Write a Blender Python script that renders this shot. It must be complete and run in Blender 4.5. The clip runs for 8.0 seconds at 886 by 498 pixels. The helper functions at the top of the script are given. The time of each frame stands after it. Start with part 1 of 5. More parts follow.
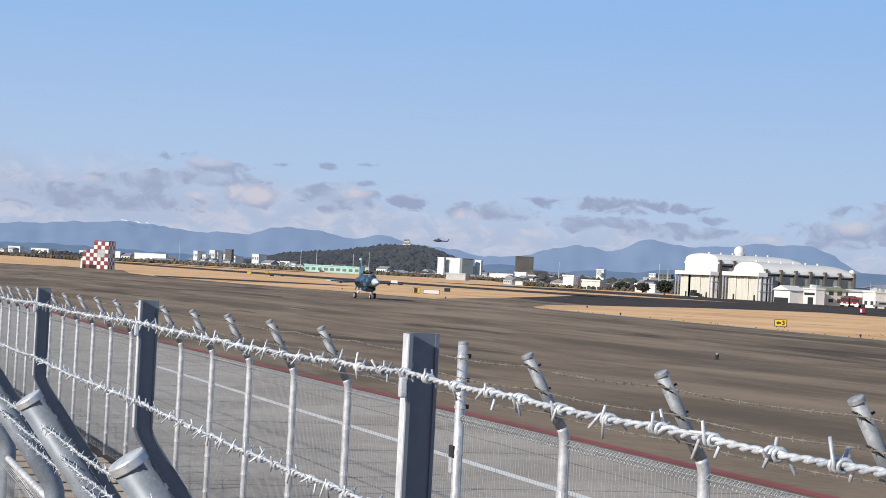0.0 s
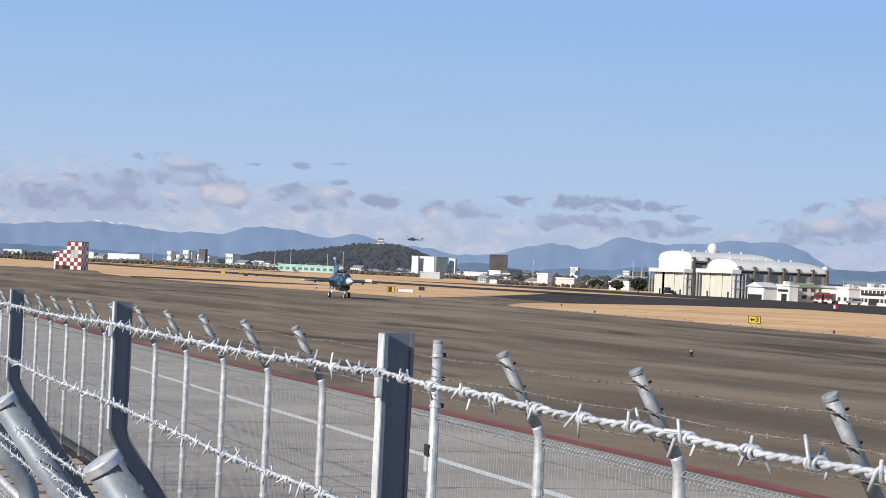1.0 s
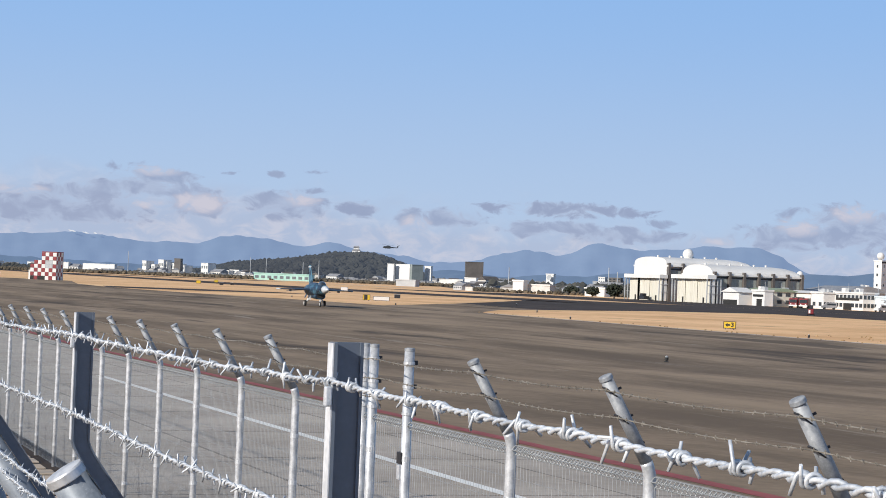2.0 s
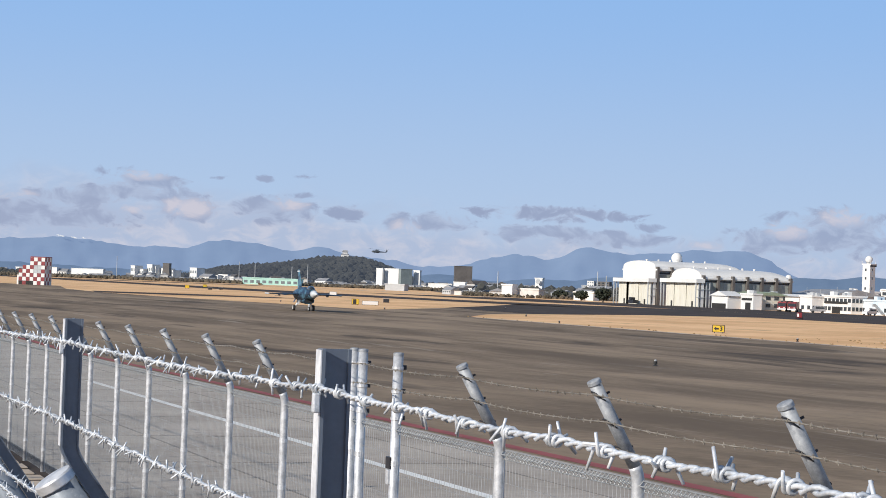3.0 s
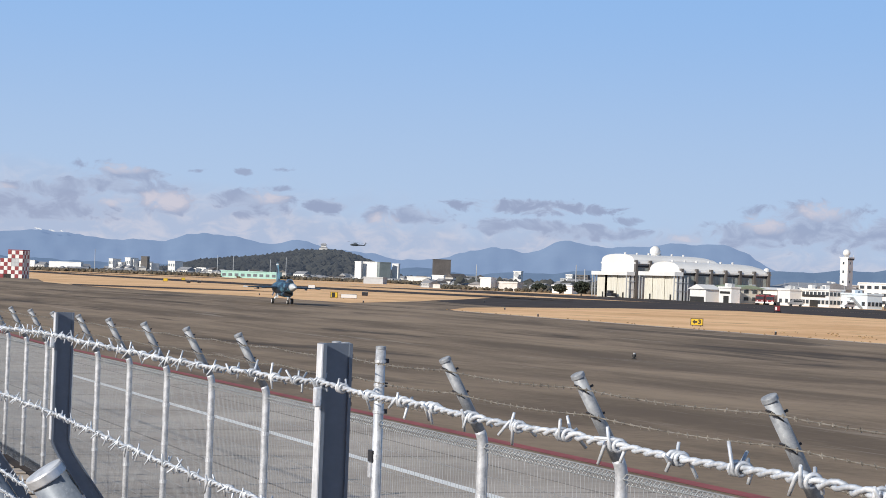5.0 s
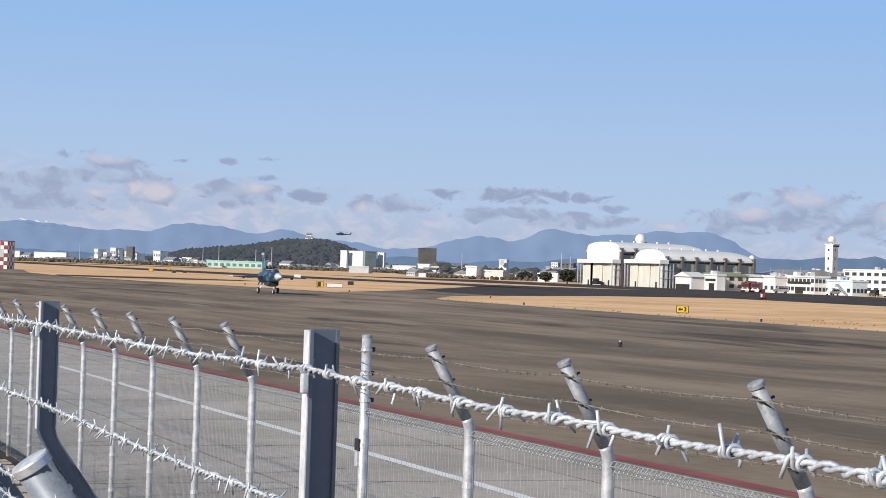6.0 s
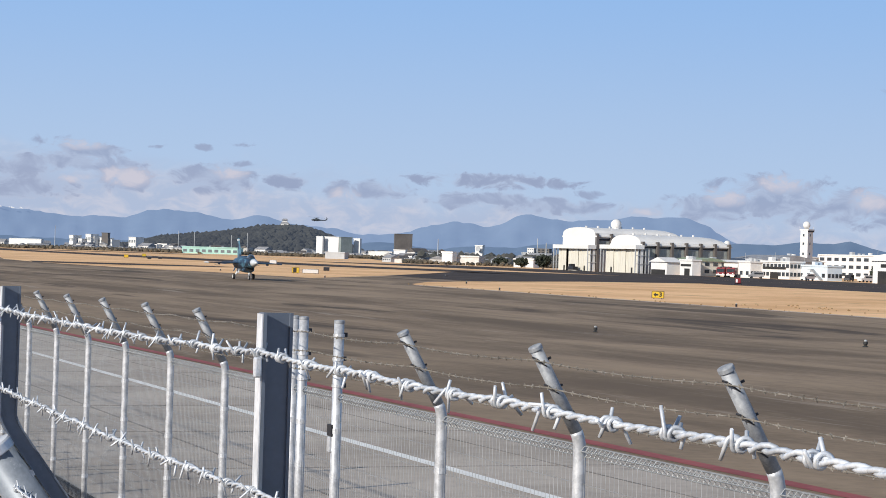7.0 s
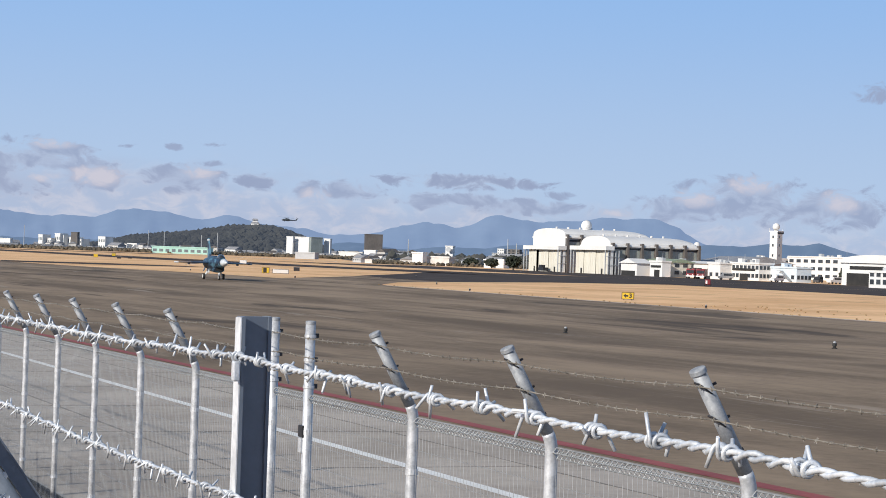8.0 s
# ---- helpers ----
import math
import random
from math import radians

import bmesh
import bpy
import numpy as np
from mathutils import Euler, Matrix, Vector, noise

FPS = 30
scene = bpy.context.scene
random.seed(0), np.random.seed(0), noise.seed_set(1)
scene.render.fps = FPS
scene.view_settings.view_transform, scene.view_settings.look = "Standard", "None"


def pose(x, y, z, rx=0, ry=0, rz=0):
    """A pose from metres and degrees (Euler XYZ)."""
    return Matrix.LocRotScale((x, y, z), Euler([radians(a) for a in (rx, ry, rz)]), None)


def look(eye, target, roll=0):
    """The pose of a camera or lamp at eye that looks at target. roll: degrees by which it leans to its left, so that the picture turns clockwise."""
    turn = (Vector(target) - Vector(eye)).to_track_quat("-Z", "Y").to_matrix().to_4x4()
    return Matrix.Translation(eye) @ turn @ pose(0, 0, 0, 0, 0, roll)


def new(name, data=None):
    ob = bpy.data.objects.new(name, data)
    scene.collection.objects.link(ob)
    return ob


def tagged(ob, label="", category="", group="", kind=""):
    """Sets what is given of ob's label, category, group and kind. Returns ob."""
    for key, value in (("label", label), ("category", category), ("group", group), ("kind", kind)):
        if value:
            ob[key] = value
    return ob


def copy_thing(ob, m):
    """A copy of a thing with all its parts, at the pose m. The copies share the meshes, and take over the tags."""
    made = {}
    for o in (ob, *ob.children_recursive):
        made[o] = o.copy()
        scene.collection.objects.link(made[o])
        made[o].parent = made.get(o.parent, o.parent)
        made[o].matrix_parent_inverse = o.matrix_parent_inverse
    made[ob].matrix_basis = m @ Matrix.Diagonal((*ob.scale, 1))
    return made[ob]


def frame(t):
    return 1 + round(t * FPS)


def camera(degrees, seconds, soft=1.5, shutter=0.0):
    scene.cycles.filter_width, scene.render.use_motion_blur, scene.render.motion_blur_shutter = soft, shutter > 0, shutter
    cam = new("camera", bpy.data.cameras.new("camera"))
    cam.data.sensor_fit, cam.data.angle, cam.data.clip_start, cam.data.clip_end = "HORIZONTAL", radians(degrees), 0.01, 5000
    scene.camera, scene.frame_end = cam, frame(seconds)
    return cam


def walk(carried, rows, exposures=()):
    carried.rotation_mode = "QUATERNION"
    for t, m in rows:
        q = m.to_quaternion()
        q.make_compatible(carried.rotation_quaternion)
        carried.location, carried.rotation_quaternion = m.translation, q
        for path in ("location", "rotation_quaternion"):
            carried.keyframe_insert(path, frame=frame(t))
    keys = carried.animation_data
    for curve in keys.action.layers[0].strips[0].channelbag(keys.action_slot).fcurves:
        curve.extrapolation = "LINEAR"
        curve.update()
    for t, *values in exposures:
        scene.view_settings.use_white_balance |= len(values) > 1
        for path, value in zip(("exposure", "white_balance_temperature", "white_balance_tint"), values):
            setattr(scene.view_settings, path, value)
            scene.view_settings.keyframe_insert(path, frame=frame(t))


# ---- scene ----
cam = camera(25.0, 8.0, soft=0.9)

# seconds, heading (clockwise from +y), pitch, lean, and the eye's small drift round its stand
EYE = Vector((0.0, 0.0, 3.6))
PATH = [
    (0.0, 17.5956, 0.7010, 2.9961, 0.0000, 0.0000, 0.0000),
    (0.5, 17.9472, 0.6321, 2.8852, -0.0034, -0.0009, -0.0007),
    (1.0, 18.3395, 0.6998, 2.6700, -0.0005, 0.0008, 0.0011),
    (1.5, 18.7324, 0.8388, 2.4556, 0.0161, -0.0083, 0.0028),
    (2.0, 19.0299, 0.9448, 2.2436, 0.0239, -0.0284, 0.0045),
    (3.5, 19.4429, 1.1006, 2.1511, 0.0139, -0.0434, 0.0083),
    (4.0, 19.5781, 1.0821, 2.1641, 0.0017, -0.0411, 0.0079),
    (4.5, 19.7913, 1.0159, 2.2210, -0.0060, -0.0398, 0.0095),
    (6.0, 20.3902, 0.5990, 1.8712, -0.0036, -0.0263, 0.0039),
    (6.5, 20.7210, 0.3971, 1.8060, 0.0102, -0.0205, 0.0040),
    (7.0, 21.0936, 0.2122, 1.7903, 0.0263, -0.0209, 0.0013),
    (7.5, 21.5197, 0.1461, 1.7919, 0.0295, -0.0241, 0.0010),
    (8.0, 21.9438, 0.2552, 1.9657, 0.0175, -0.0141, 0.0051),
]


def eye_pose(yaw, pitch, lean, dx, dy, dz):
    e = EYE + Vector((dx, dy, dz))
    y, p = radians(yaw), radians(pitch)
    return look(e, e + Vector((math.sin(y) * math.cos(p), math.cos(y) * math.cos(p), math.sin(p))), lean)


walk(cam, [(r[0], eye_pose(*r[1:])) for r in PATH])

# ---------------------------------------------------------------- light
SUN_AZ, SUN_EL = -111.0, 24.4
scene.view_settings.exposure = 0.0
sun = new("sun", bpy.data.lights.new("sun", "SUN"))
sun.data.energy, sun.data.angle, sun.data.color = 5.0, radians(0.53), (1.0, 0.945, 0.855)
a, e = radians(SUN_AZ), radians(SUN_EL)
sun.matrix_world = look((math.sin(a) * math.cos(e) * 50, math.cos(a) * math.cos(e) * 50, math.sin(e) * 50), (0, 0, 0))

world = bpy.data.worlds.new("sky")
scene.world = world
world.use_nodes = True


class Net:
    """Short hand for wiring a node tree."""

    def __init__(self, tree):
        self.t = tree

    def node(self, kind, **props):
        n = self.t.nodes.new(kind)
        for k, val in props.items():
            setattr(n, k, val)
        return n

    def put(self, socket, value):
        if isinstance(value, bpy.types.NodeSocket):
            self.t.links.new(value, socket)
        else:
            socket.default_value = value

    def m(self, op, x, y=0.0, z=0.0, clamp=False):
        n = self.node("ShaderNodeMath", operation=op, use_clamp=clamp)
        for s, val in zip(n.inputs, (x, y, z)):
            self.put(s, val)
        return n.outputs[0]

    def mix(self, f, c1, c2, blend="MIX"):
        n = self.node("ShaderNodeMix", data_type="RGBA", blend_type=blend, clamp_factor=True)
        self.put(n.inputs[0], f)
        self.put(n.inputs[6], c1 if isinstance(c1, bpy.types.NodeSocket) else (*c1, 1))
        self.put(n.inputs[7], c2 if isinstance(c2, bpy.types.NodeSocket) else (*c2, 1))
        return n.outputs[2]

    def noise(self, vec, scale, detail=4.0, rough=0.55, warp=0.0):
        n = self.node("ShaderNodeTexNoise")
        self.put(n.inputs["Vector"], vec)
        n.inputs["Scale"].default_value, n.inputs["Detail"].default_value = scale, detail
        n.inputs["Roughness"].default_value, n.inputs["Distortion"].default_value = rough, warp
        return n.outputs[0]

    def ramp(self, x, lo, hi):
        n = self.node("ShaderNodeMapRange", interpolation_type="SMOOTHSTEP")
        self.put(n.inputs[0], x)
        n.inputs[1].default_value, n.inputs[2].default_value = lo, hi
        return n.outputs[0]

    def stretch(self, vec, sx, sy, sz):
        n = self.node("ShaderNodeVectorMath", operation="MULTIPLY")
        self.put(n.inputs[0], vec)
        n.inputs[1].default_value = (sx, sy, sz)
        return n.outputs[0]


def build_sky():
    net = Net(world.node_tree)
    for n in list(world.node_tree.nodes):
        world.node_tree.nodes.remove(n)
    out, bg = net.node("ShaderNodeOutputWorld"), net.node("ShaderNodeBackground")
    sky = net.node("ShaderNodeTexSky", sky_type="NISHITA", sun_disc=False)
    sky.sun_elevation, sky.sun_rotation = radians(SUN_EL), radians(SUN_AZ)
    sky.air_density, sky.dust_density, sky.ozone_density = 1.0, 0.7, 2.0
    gen = net.node("ShaderNodeTexCoord").outputs["Generated"]
    xyz = net.node("ShaderNodeSeparateXYZ")
    net.put(xyz.inputs[0], gen)
    az = net.m("MULTIPLY", net.m("ARCTAN2", xyz.outputs[0], xyz.outputs[1]), 180 / math.pi)
    el = net.m("MULTIPLY", net.m("ARCSINE", xyz.outputs[2]), 180 / math.pi)

    def field():
        flat = net.node("ShaderNodeCombineXYZ")
        net.put(flat.inputs[0], az)
        net.put(flat.inputs[1], net.m("MULTIPLY", el, 1.7))
        return flat.outputs[0]

    here = field()
    big = net.noise(here, 0.5, 3, 0.5)
    puff = net.noise(here, 1.25, 8, 0.60, 0.5)
    # heaped clouds low over the hills: heading, height, half width, half height
    heaps = [(10.8, 2.62, 1.35, 0.42), (10.6, 2.36, 2.0, 0.24), (8.8, 2.12, 1.5, 0.28), (7.9, 1.66, 2.9, 0.48), (11.95, 1.92, 0.85, 0.38), (14.5, 2.02, 1.15, 0.40),
             (16.74, 2.03, 0.80, 0.22), (18.0, 1.84, 0.48, 0.30), (19.25, 1.86, 1.0, 0.30), 
             (22.4, 2.19, 2.2, 0.25), (21.4, 1.62, 0.75, 0.26), (22.7, 1.70, 0.9, 0.18), (24.3, 1.52, 1.8, 0.25),
             (30.5, 1.95, 1.9, 0.70), (28.7, 1.62, 1.5, 0.42), (32.8, 1.75, 2.0, 0.55), (2.0, 2.0, 3.0, 0.5), (38.5, 2.0, 2.4, 0.5)]

    wisps = [(15.2, 2.45, 0.55, 0.12), (14.2, 2.88, 0.26, 0.11), (15.2, 3.02, 0.40, 0.08), (12.75, 2.85, 0.2, 0.06), (25.2, 1.88, 0.45, 0.12), (16.7, 1.98, 0.8, 0.2), (22.4, 2.19, 2.1, 0.22), (34.3, 5.05, 0.75, 0.36)]

    crowns = [(10.75, 2.86, 0.75, 0.17), (12.0, 1.98, 0.8, 0.30), (10.6, 1.90, 0.6, 0.16), (14.9, 2.22, 0.55, 0.26), (18.2, 1.62, 0.45, 0.26), (7.0, 2.15, 0.9, 0.14),
              (30.7, 2.36, 0.75, 0.30), (29.1, 1.95, 0.7, 0.26), (33.1, 1.95, 0.6, 0.36), (26.8, 1.45, 0.6, 0.14), (2.6, 2.3, 1.2, 0.2), (38.0, 2.3, 0.9, 0.2)]

    def heaped(places):
        total = None
        for ca, ce, wa, we in places:
            u = net.m("MULTIPLY_ADD", az, 1 / wa, -ca / wa)
            v = net.m("MULTIPLY_ADD", el, 1 / we, -ce / we)
            d = net.m("SUBTRACT", 1.0, net.m("MULTIPLY_ADD", u, u, net.m("MULTIPLY", v, v)))
            total = d if total is None else net.m("SMOOTH_MAX", total, net.m("MAXIMUM", d, -2.0), 0.35)
        return total

    total, bright, thin = heaped(heaps), heaped(crowns), heaped(wisps)
    shape = net.m("ADD", net.m("MULTIPLY", total, 0.55), net.m("MULTIPLY", net.m("SUBTRACT", puff, 0.46), 2.7))
    mask = net.ramp(shape, 0.0, 0.50)
    grey = net.ramp(net.m("ADD", net.m("MULTIPLY", thin, 0.42), net.m("MULTIPLY", net.m("SUBTRACT", puff, 0.48), 3.4)), 0.0, 0.60)
    # sunlit crowns on the side towards the sun, and a pale bank along the horizon
    lit = net.ramp(net.m("ADD", net.m("MULTIPLY", bright, 0.5), net.m("MULTIPLY", net.m("SUBTRACT", puff, 0.5), 2.6)), -0.1, 0.75)
    bank = net.m("SUBTRACT", 1.0, net.ramp(net.m("ADD", net.m("ADD", el, net.m("MULTIPLY", net.m("SUBTRACT", big, 0.5), 2.0)), net.m("MULTIPLY_ADD", az, 0.05, -0.85)), 1.2, 2.7))
    # thin haze: the low sky is paler and bluer than the clear air model alone
    low = net.mix(net.ramp(el, 0.5, 9.5), SKY_LOW, SKY_HIGH)
    clear = net.mix(net.m("SUBTRACT", 1.0, net.ramp(el, 9.0, 40.0)), sky.outputs[0], low)
    pale = net.mix(net.m("MULTIPLY", bank, 0.85), clear, net.mix(net.ramp(puff, 0.40, 0.66), CLOUD[0], CLOUD[3]))
    heap = net.mix(net.m("MULTIPLY", lit, 0.72), net.mix(net.ramp(puff, 0.40, 0.64), CLOUD[0], CLOUD[1]), CLOUD[2])
    col = net.mix(net.m("MULTIPLY", net.m("MAXIMUM", mask, net.m("MULTIPLY", lit, 0.8)), 0.86), pale, heap)
    col = net.mix(net.m("MULTIPLY", grey, 0.85), col, CLOUD[1])
    net.put(bg.inputs[0], col)
    bg.inputs[1].default_value = 0.105
    net.put(out.inputs[0], bg.outputs[0])


# pale bank, shaded cloud, sunlit cloud, and clear sky low and high, in the sky's own units
CLOUD = [(4.1, 4.8, 6.4), (3.0, 3.6, 5.2), (6.9, 6.4, 6.9), (5.5, 5.65, 6.7)]
SKY_LOW, SKY_HIGH = (4.35, 5.6, 7.5), (2.65, 4.6, 7.9)
build_sky()


# ---------------------------------------------------------------- materials
def surface(name, c1, c2, scale=2.0, rough=0.7, metal=0.0, bump=0.0, fine=8.0, stretch=(1, 1, 1), spread=(0.35, 0.65), vary=0.0, wear_shade=None, gloss=0.12, coords="Object", shine=0.5):
    """A procedural surface: two tones mixed by a broad and a fine noise, grain in the gloss and a little relief."""
    mat = bpy.data.materials.new(name)
    mat.use_nodes = True
    net = Net(mat.node_tree)
    bsdf = mat.node_tree.nodes["Principled BSDF"]
    vec = net.node("ShaderNodeTexCoord").outputs[coords]
    vec = net.stretch(vec, *stretch)
    broad = net.noise(vec, scale, 4, 0.6)
    grain = net.noise(vec, scale * fine, 5, 0.65)
    f = net.ramp(net.m("ADD", net.m("MULTIPLY", broad, 0.65), net.m("MULTIPLY", grain, 0.35)), *spread)
    col = net.mix(f, c1, c2)
    if wear_shade:
        col = net.mix(net.m("MULTIPLY", net.ramp(net.noise(vec, scale * 2.7, 6, 0.7, 0.4), wear_shade[1], wear_shade[1] + 0.12), wear_shade[2]), col, wear_shade[0])
    if vary:
        rnd = net.node("ShaderNodeObjectInfo").outputs["Random"]
        col = net.mix(vary, col, net.mix(rnd, (0.02, 0.02, 0.02), (1, 1, 1)), "SOFT_LIGHT")
    net.put(bsdf.inputs["Base Color"], col)
    net.put(bsdf.inputs["Roughness"], net.m("ADD", rough - gloss / 2, net.m("MULTIPLY", grain, gloss), clamp=True))
    bsdf.inputs["Metallic"].default_value = metal
    bsdf.inputs["Specular IOR Level"].default_value = shine
    if bump:
        b = net.node("ShaderNodeBump")
        b.inputs["Strength"].default_value, b.inputs["Distance"].default_value = 0.6, bump
        net.put(b.inputs["Height"], grain)
        net.put(bsdf.inputs["Normal"], b.outputs[0])
    return mat


GALV = surface("galvanised_steel", (0.38, 0.39, 0.41), (0.66, 0.67, 0.69), 9, 0.46, 0.35, 0.0004, 6, wear_shade=((0.72, 0.73, 0.74), 0.58, 0.6))
# pale tone that puts sunlight on the channel's flange into the colour
LIT_FLANGE = surface("lit_flange_tone", (0.50, 0.52, 0.55), (0.70, 0.72, 0.75), 14, 0.5, 0.1, wear_shade=((0.30, 0.31, 0.33), 0.62, 0.6))
GALV_WIRE = surface("galvanised_wire", (0.22, 0.23, 0.235), (0.36, 0.37, 0.375), 14, 0.5, 0.3)
GREY_ZINC = surface("grey_zinc", (0.20, 0.21, 0.23), (0.36, 0.375, 0.395), 12, 0.6, 0.2, 0.0004, 7, wear_shade=((0.55, 0.56, 0.57), 0.62, 0.7))
OLD_WIRE = surface("weathered_wire", (0.13, 0.115, 0.095), (0.30, 0.27, 0.23), 8, 0.65, 0.2)
# dark flecks put the shadows between the wraps into the wire's colour
BRIGHT_WIRE = surface("new_zinc_wire", (0.40, 0.43, 0.47), (0.72, 0.75, 0.79), 26, 0.45, 0.3, wear_shade=((0.20, 0.20, 0.21), 0.60, 0.75))
STEEL_PAINT = surface("blue_grey_paint", (0.105, 0.128, 0.168), (0.15, 0.178, 0.225), 6, 0.32, 0.1, 0.0003, 10, wear_shade=((0.36, 0.39, 0.44), 0.62, 0.5), shine=0.8)
PIPE_PAINT = surface("dull_zinc_pipe", (0.165, 0.19, 0.225), (0.245, 0.275, 0.315), 12, 0.5, 0.15, 0.0004, 8, wear_shade=((0.58, 0.61, 0.63), 0.6, 0.6))
DARK_METAL = surface("dark_metal", (0.03, 0.03, 0.035), (0.06, 0.06, 0.065), 20, 0.5, 0.5)
WHITE = surface("white_cladding", (0.64, 0.625, 0.60), (0.75, 0.735, 0.71), 0.12, 0.6, 0, 0, 12, spread=(0.3, 0.7), wear_shade=((0.60, 0.58, 0.54), 0.62, 0.45))
CREAM = surface("cream_door_panel", (0.60, 0.565, 0.48), (0.69, 0.66, 0.57), 0.2, 0.6, 0, 0, 10, (1, 1, 0.3), wear_shade=((0.58, 0.55, 0.48), 0.62, 0.5))
GREY_WALL = surface("grey_siding", (0.36, 0.37, 0.38), (0.46, 0.47, 0.48), 0.15, 0.65, 0, 0, 10)
PALE_BLUE = surface("pale_blue_wall", (0.52, 0.60, 0.66), (0.60, 0.67, 0.72), 0.2, 0.65)
DARK_WALL = surface("dark_brown_wall", (0.085, 0.075, 0.07), (0.13, 0.115, 0.105), 0.1, 0.6)
GREY_GREEN = surface("grey_green_wall", (0.20, 0.23, 0.22), (0.28, 0.31, 0.30), 0.1, 0.6)
CLERESTORY = surface("dusty_sheet_glazing", (0.25, 0.27, 0.25), (0.36, 0.38, 0.35), 0.4, 0.5)
ROOF_GREY = surface("grey_roof", (0.20, 0.20, 0.21), (0.32, 0.32, 0.33), 0.4, 0.6)
ROOF_GREEN = surface("green_roof", (0.22, 0.27, 0.18), (0.30, 0.34, 0.24), 0.4, 0.6)
MINT = surface("mint_green_sheet", (0.33, 0.58, 0.52), (0.44, 0.67, 0.60), 0.2, 0.55)
HOUSE = surface("house_wall", (0.52, 0.49, 0.45), (0.72, 0.70, 0.67), 0.05, 0.75, vary=0.5)
FAR_GLASS = surface("dull_far_glass", (0.13, 0.15, 0.165), (0.20, 0.225, 0.24), 0.5, 0.3)
GLASS = surface("window_glass", (0.02, 0.025, 0.03), (0.05, 0.06, 0.07), 0.5, 0.12)
DARK_IN = surface("dark_interior", (0.015, 0.015, 0.015), (0.03, 0.028, 0.026), 0.5, 0.8)
RED_PAINT = surface("red_paint", (0.17, 0.016, 0.022), (0.27, 0.030, 0.034), 0.8, 0.45)
SIGN_YELLOW = surface("sign_yellow", (0.58, 0.38, 0.02), (0.68, 0.46, 0.04), 3, 0.5)
BLACK = surface("black_rubber", (0.015, 0.015, 0.015), (0.03, 0.03, 0.03), 10, 0.7)
WOOD_LEAF = surface("evergreen_leaves", (0.011, 0.016, 0.009), (0.034, 0.040, 0.021), 0.12, 0.8, spread=(0.3, 0.7))
SCRUB = surface("winter_scrub", (0.055, 0.048, 0.034), (0.15, 0.115, 0.075), 0.08, 0.9)
TOWN_EARTH = surface("town_yards", (0.075, 0.062, 0.052), (0.20, 0.165, 0.135), 0.02, 0.9, 0, 0, 8, shine=0.1)
BARK = surface("bark", (0.08, 0.06, 0.045), (0.14, 0.11, 0.08), 3, 0.9)
TUFT = surface("dead_tufts", (0.26, 0.17, 0.085), (0.42, 0.28, 0.14), 1.5, 0.95, shine=0.1)
DRY_GRASS = surface("dry_grass", (0.66, 0.385, 0.19), (0.90, 0.585, 0.325), 0.035, 0.95, 0, 0, 22, (1, 1, 1), wear_shade=((0.32, 0.205, 0.10), 0.56, 0.65), gloss=0.04, shine=0.1)


def worn_asphalt():
    """Old taxiway asphalt: bands, stains and pale scuffs drawn out along the way the wheels roll."""
    mat = bpy.data.materials.new("worn_asphalt")
    mat.use_nodes = True
    net = Net(mat.node_tree)
    bsdf = mat.node_tree.nodes["Principled BSDF"]
    at = net.node("ShaderNodeTexCoord").outputs["Object"]
    along = net.stretch(at, 1.0, 0.13, 1.0)
    bands = net.noise(along, 0.11, 3, 0.55, 0.3)
    tracks = net.noise(along, 0.75, 5, 0.6, 0.2)
    grain = net.noise(at, 3.0, 5, 0.7)
    blotch = net.noise(net.stretch(at, 1.0, 0.30, 1.0), 0.13, 6, 0.66, 0.6)
    f = net.m("ADD", net.m("MULTIPLY", bands, 0.32), net.m("MULTIPLY", tracks, 0.13))
    f = net.m("ADD", f, net.m("ADD", net.m("MULTIPLY", grain, 0.15), net.m("MULTIPLY", blotch, 0.40)))
    col = net.mix(net.ramp(f, 0.40, 0.60), (0.140, 0.102, 0.068), (0.318, 0.237, 0.161))
    stain = net.noise(net.stretch(at, 1.0, 0.20, 1.0), 0.115, 5, 0.55, 0.5)
    col = net.mix(net.m("MULTIPLY", net.ramp(stain, 0.585, 0.65), 0.66), col, (0.046, 0.035, 0.028))
    scuff = net.noise(net.stretch(at, 1.0, 0.09, 1.0), 0.42, 6, 0.72, 0.3)
    col = net.mix(net.m("MULTIPLY", net.ramp(scuff, 0.60, 0.68), 0.55), col, (0.37, 0.31, 0.25))
    net.put(bsdf.inputs["Base Color"], col)
    net.put(bsdf.inputs["Roughness"], net.m("MULTIPLY_ADD", grain, 0.1, 0.83))
    bsdf.inputs["Specular IOR Level"].default_value = 0.15
    return mat


ASPHALT = worn_asphalt()
ASPHALT_DARK = surface("dark_asphalt", (0.040, 0.030, 0.025), (0.082, 0.063, 0.051), 0.10, 0.88, 0, 0, 9, gloss=0.1, shine=0.15)
CONCRETE = surface("grey_concrete", (0.32, 0.275, 0.233), (0.47, 0.413, 0.358), 0.30, 0.85, 0, 0.0, 14, wear_shade=((0.15, 0.13, 0.115), 0.60, 0.6), gloss=0.1, shine=0.2)
JOINT = surface("worn_joint_filler", (0.13, 0.115, 0.10), (0.24, 0.21, 0.185), 0.6, 0.9)
SLAB = surface("tan_concrete_slab", (0.40, 0.31, 0.23), (0.52, 0.42, 0.32), 0.5, 0.9, 0, 0.002, 10, vary=0.2)
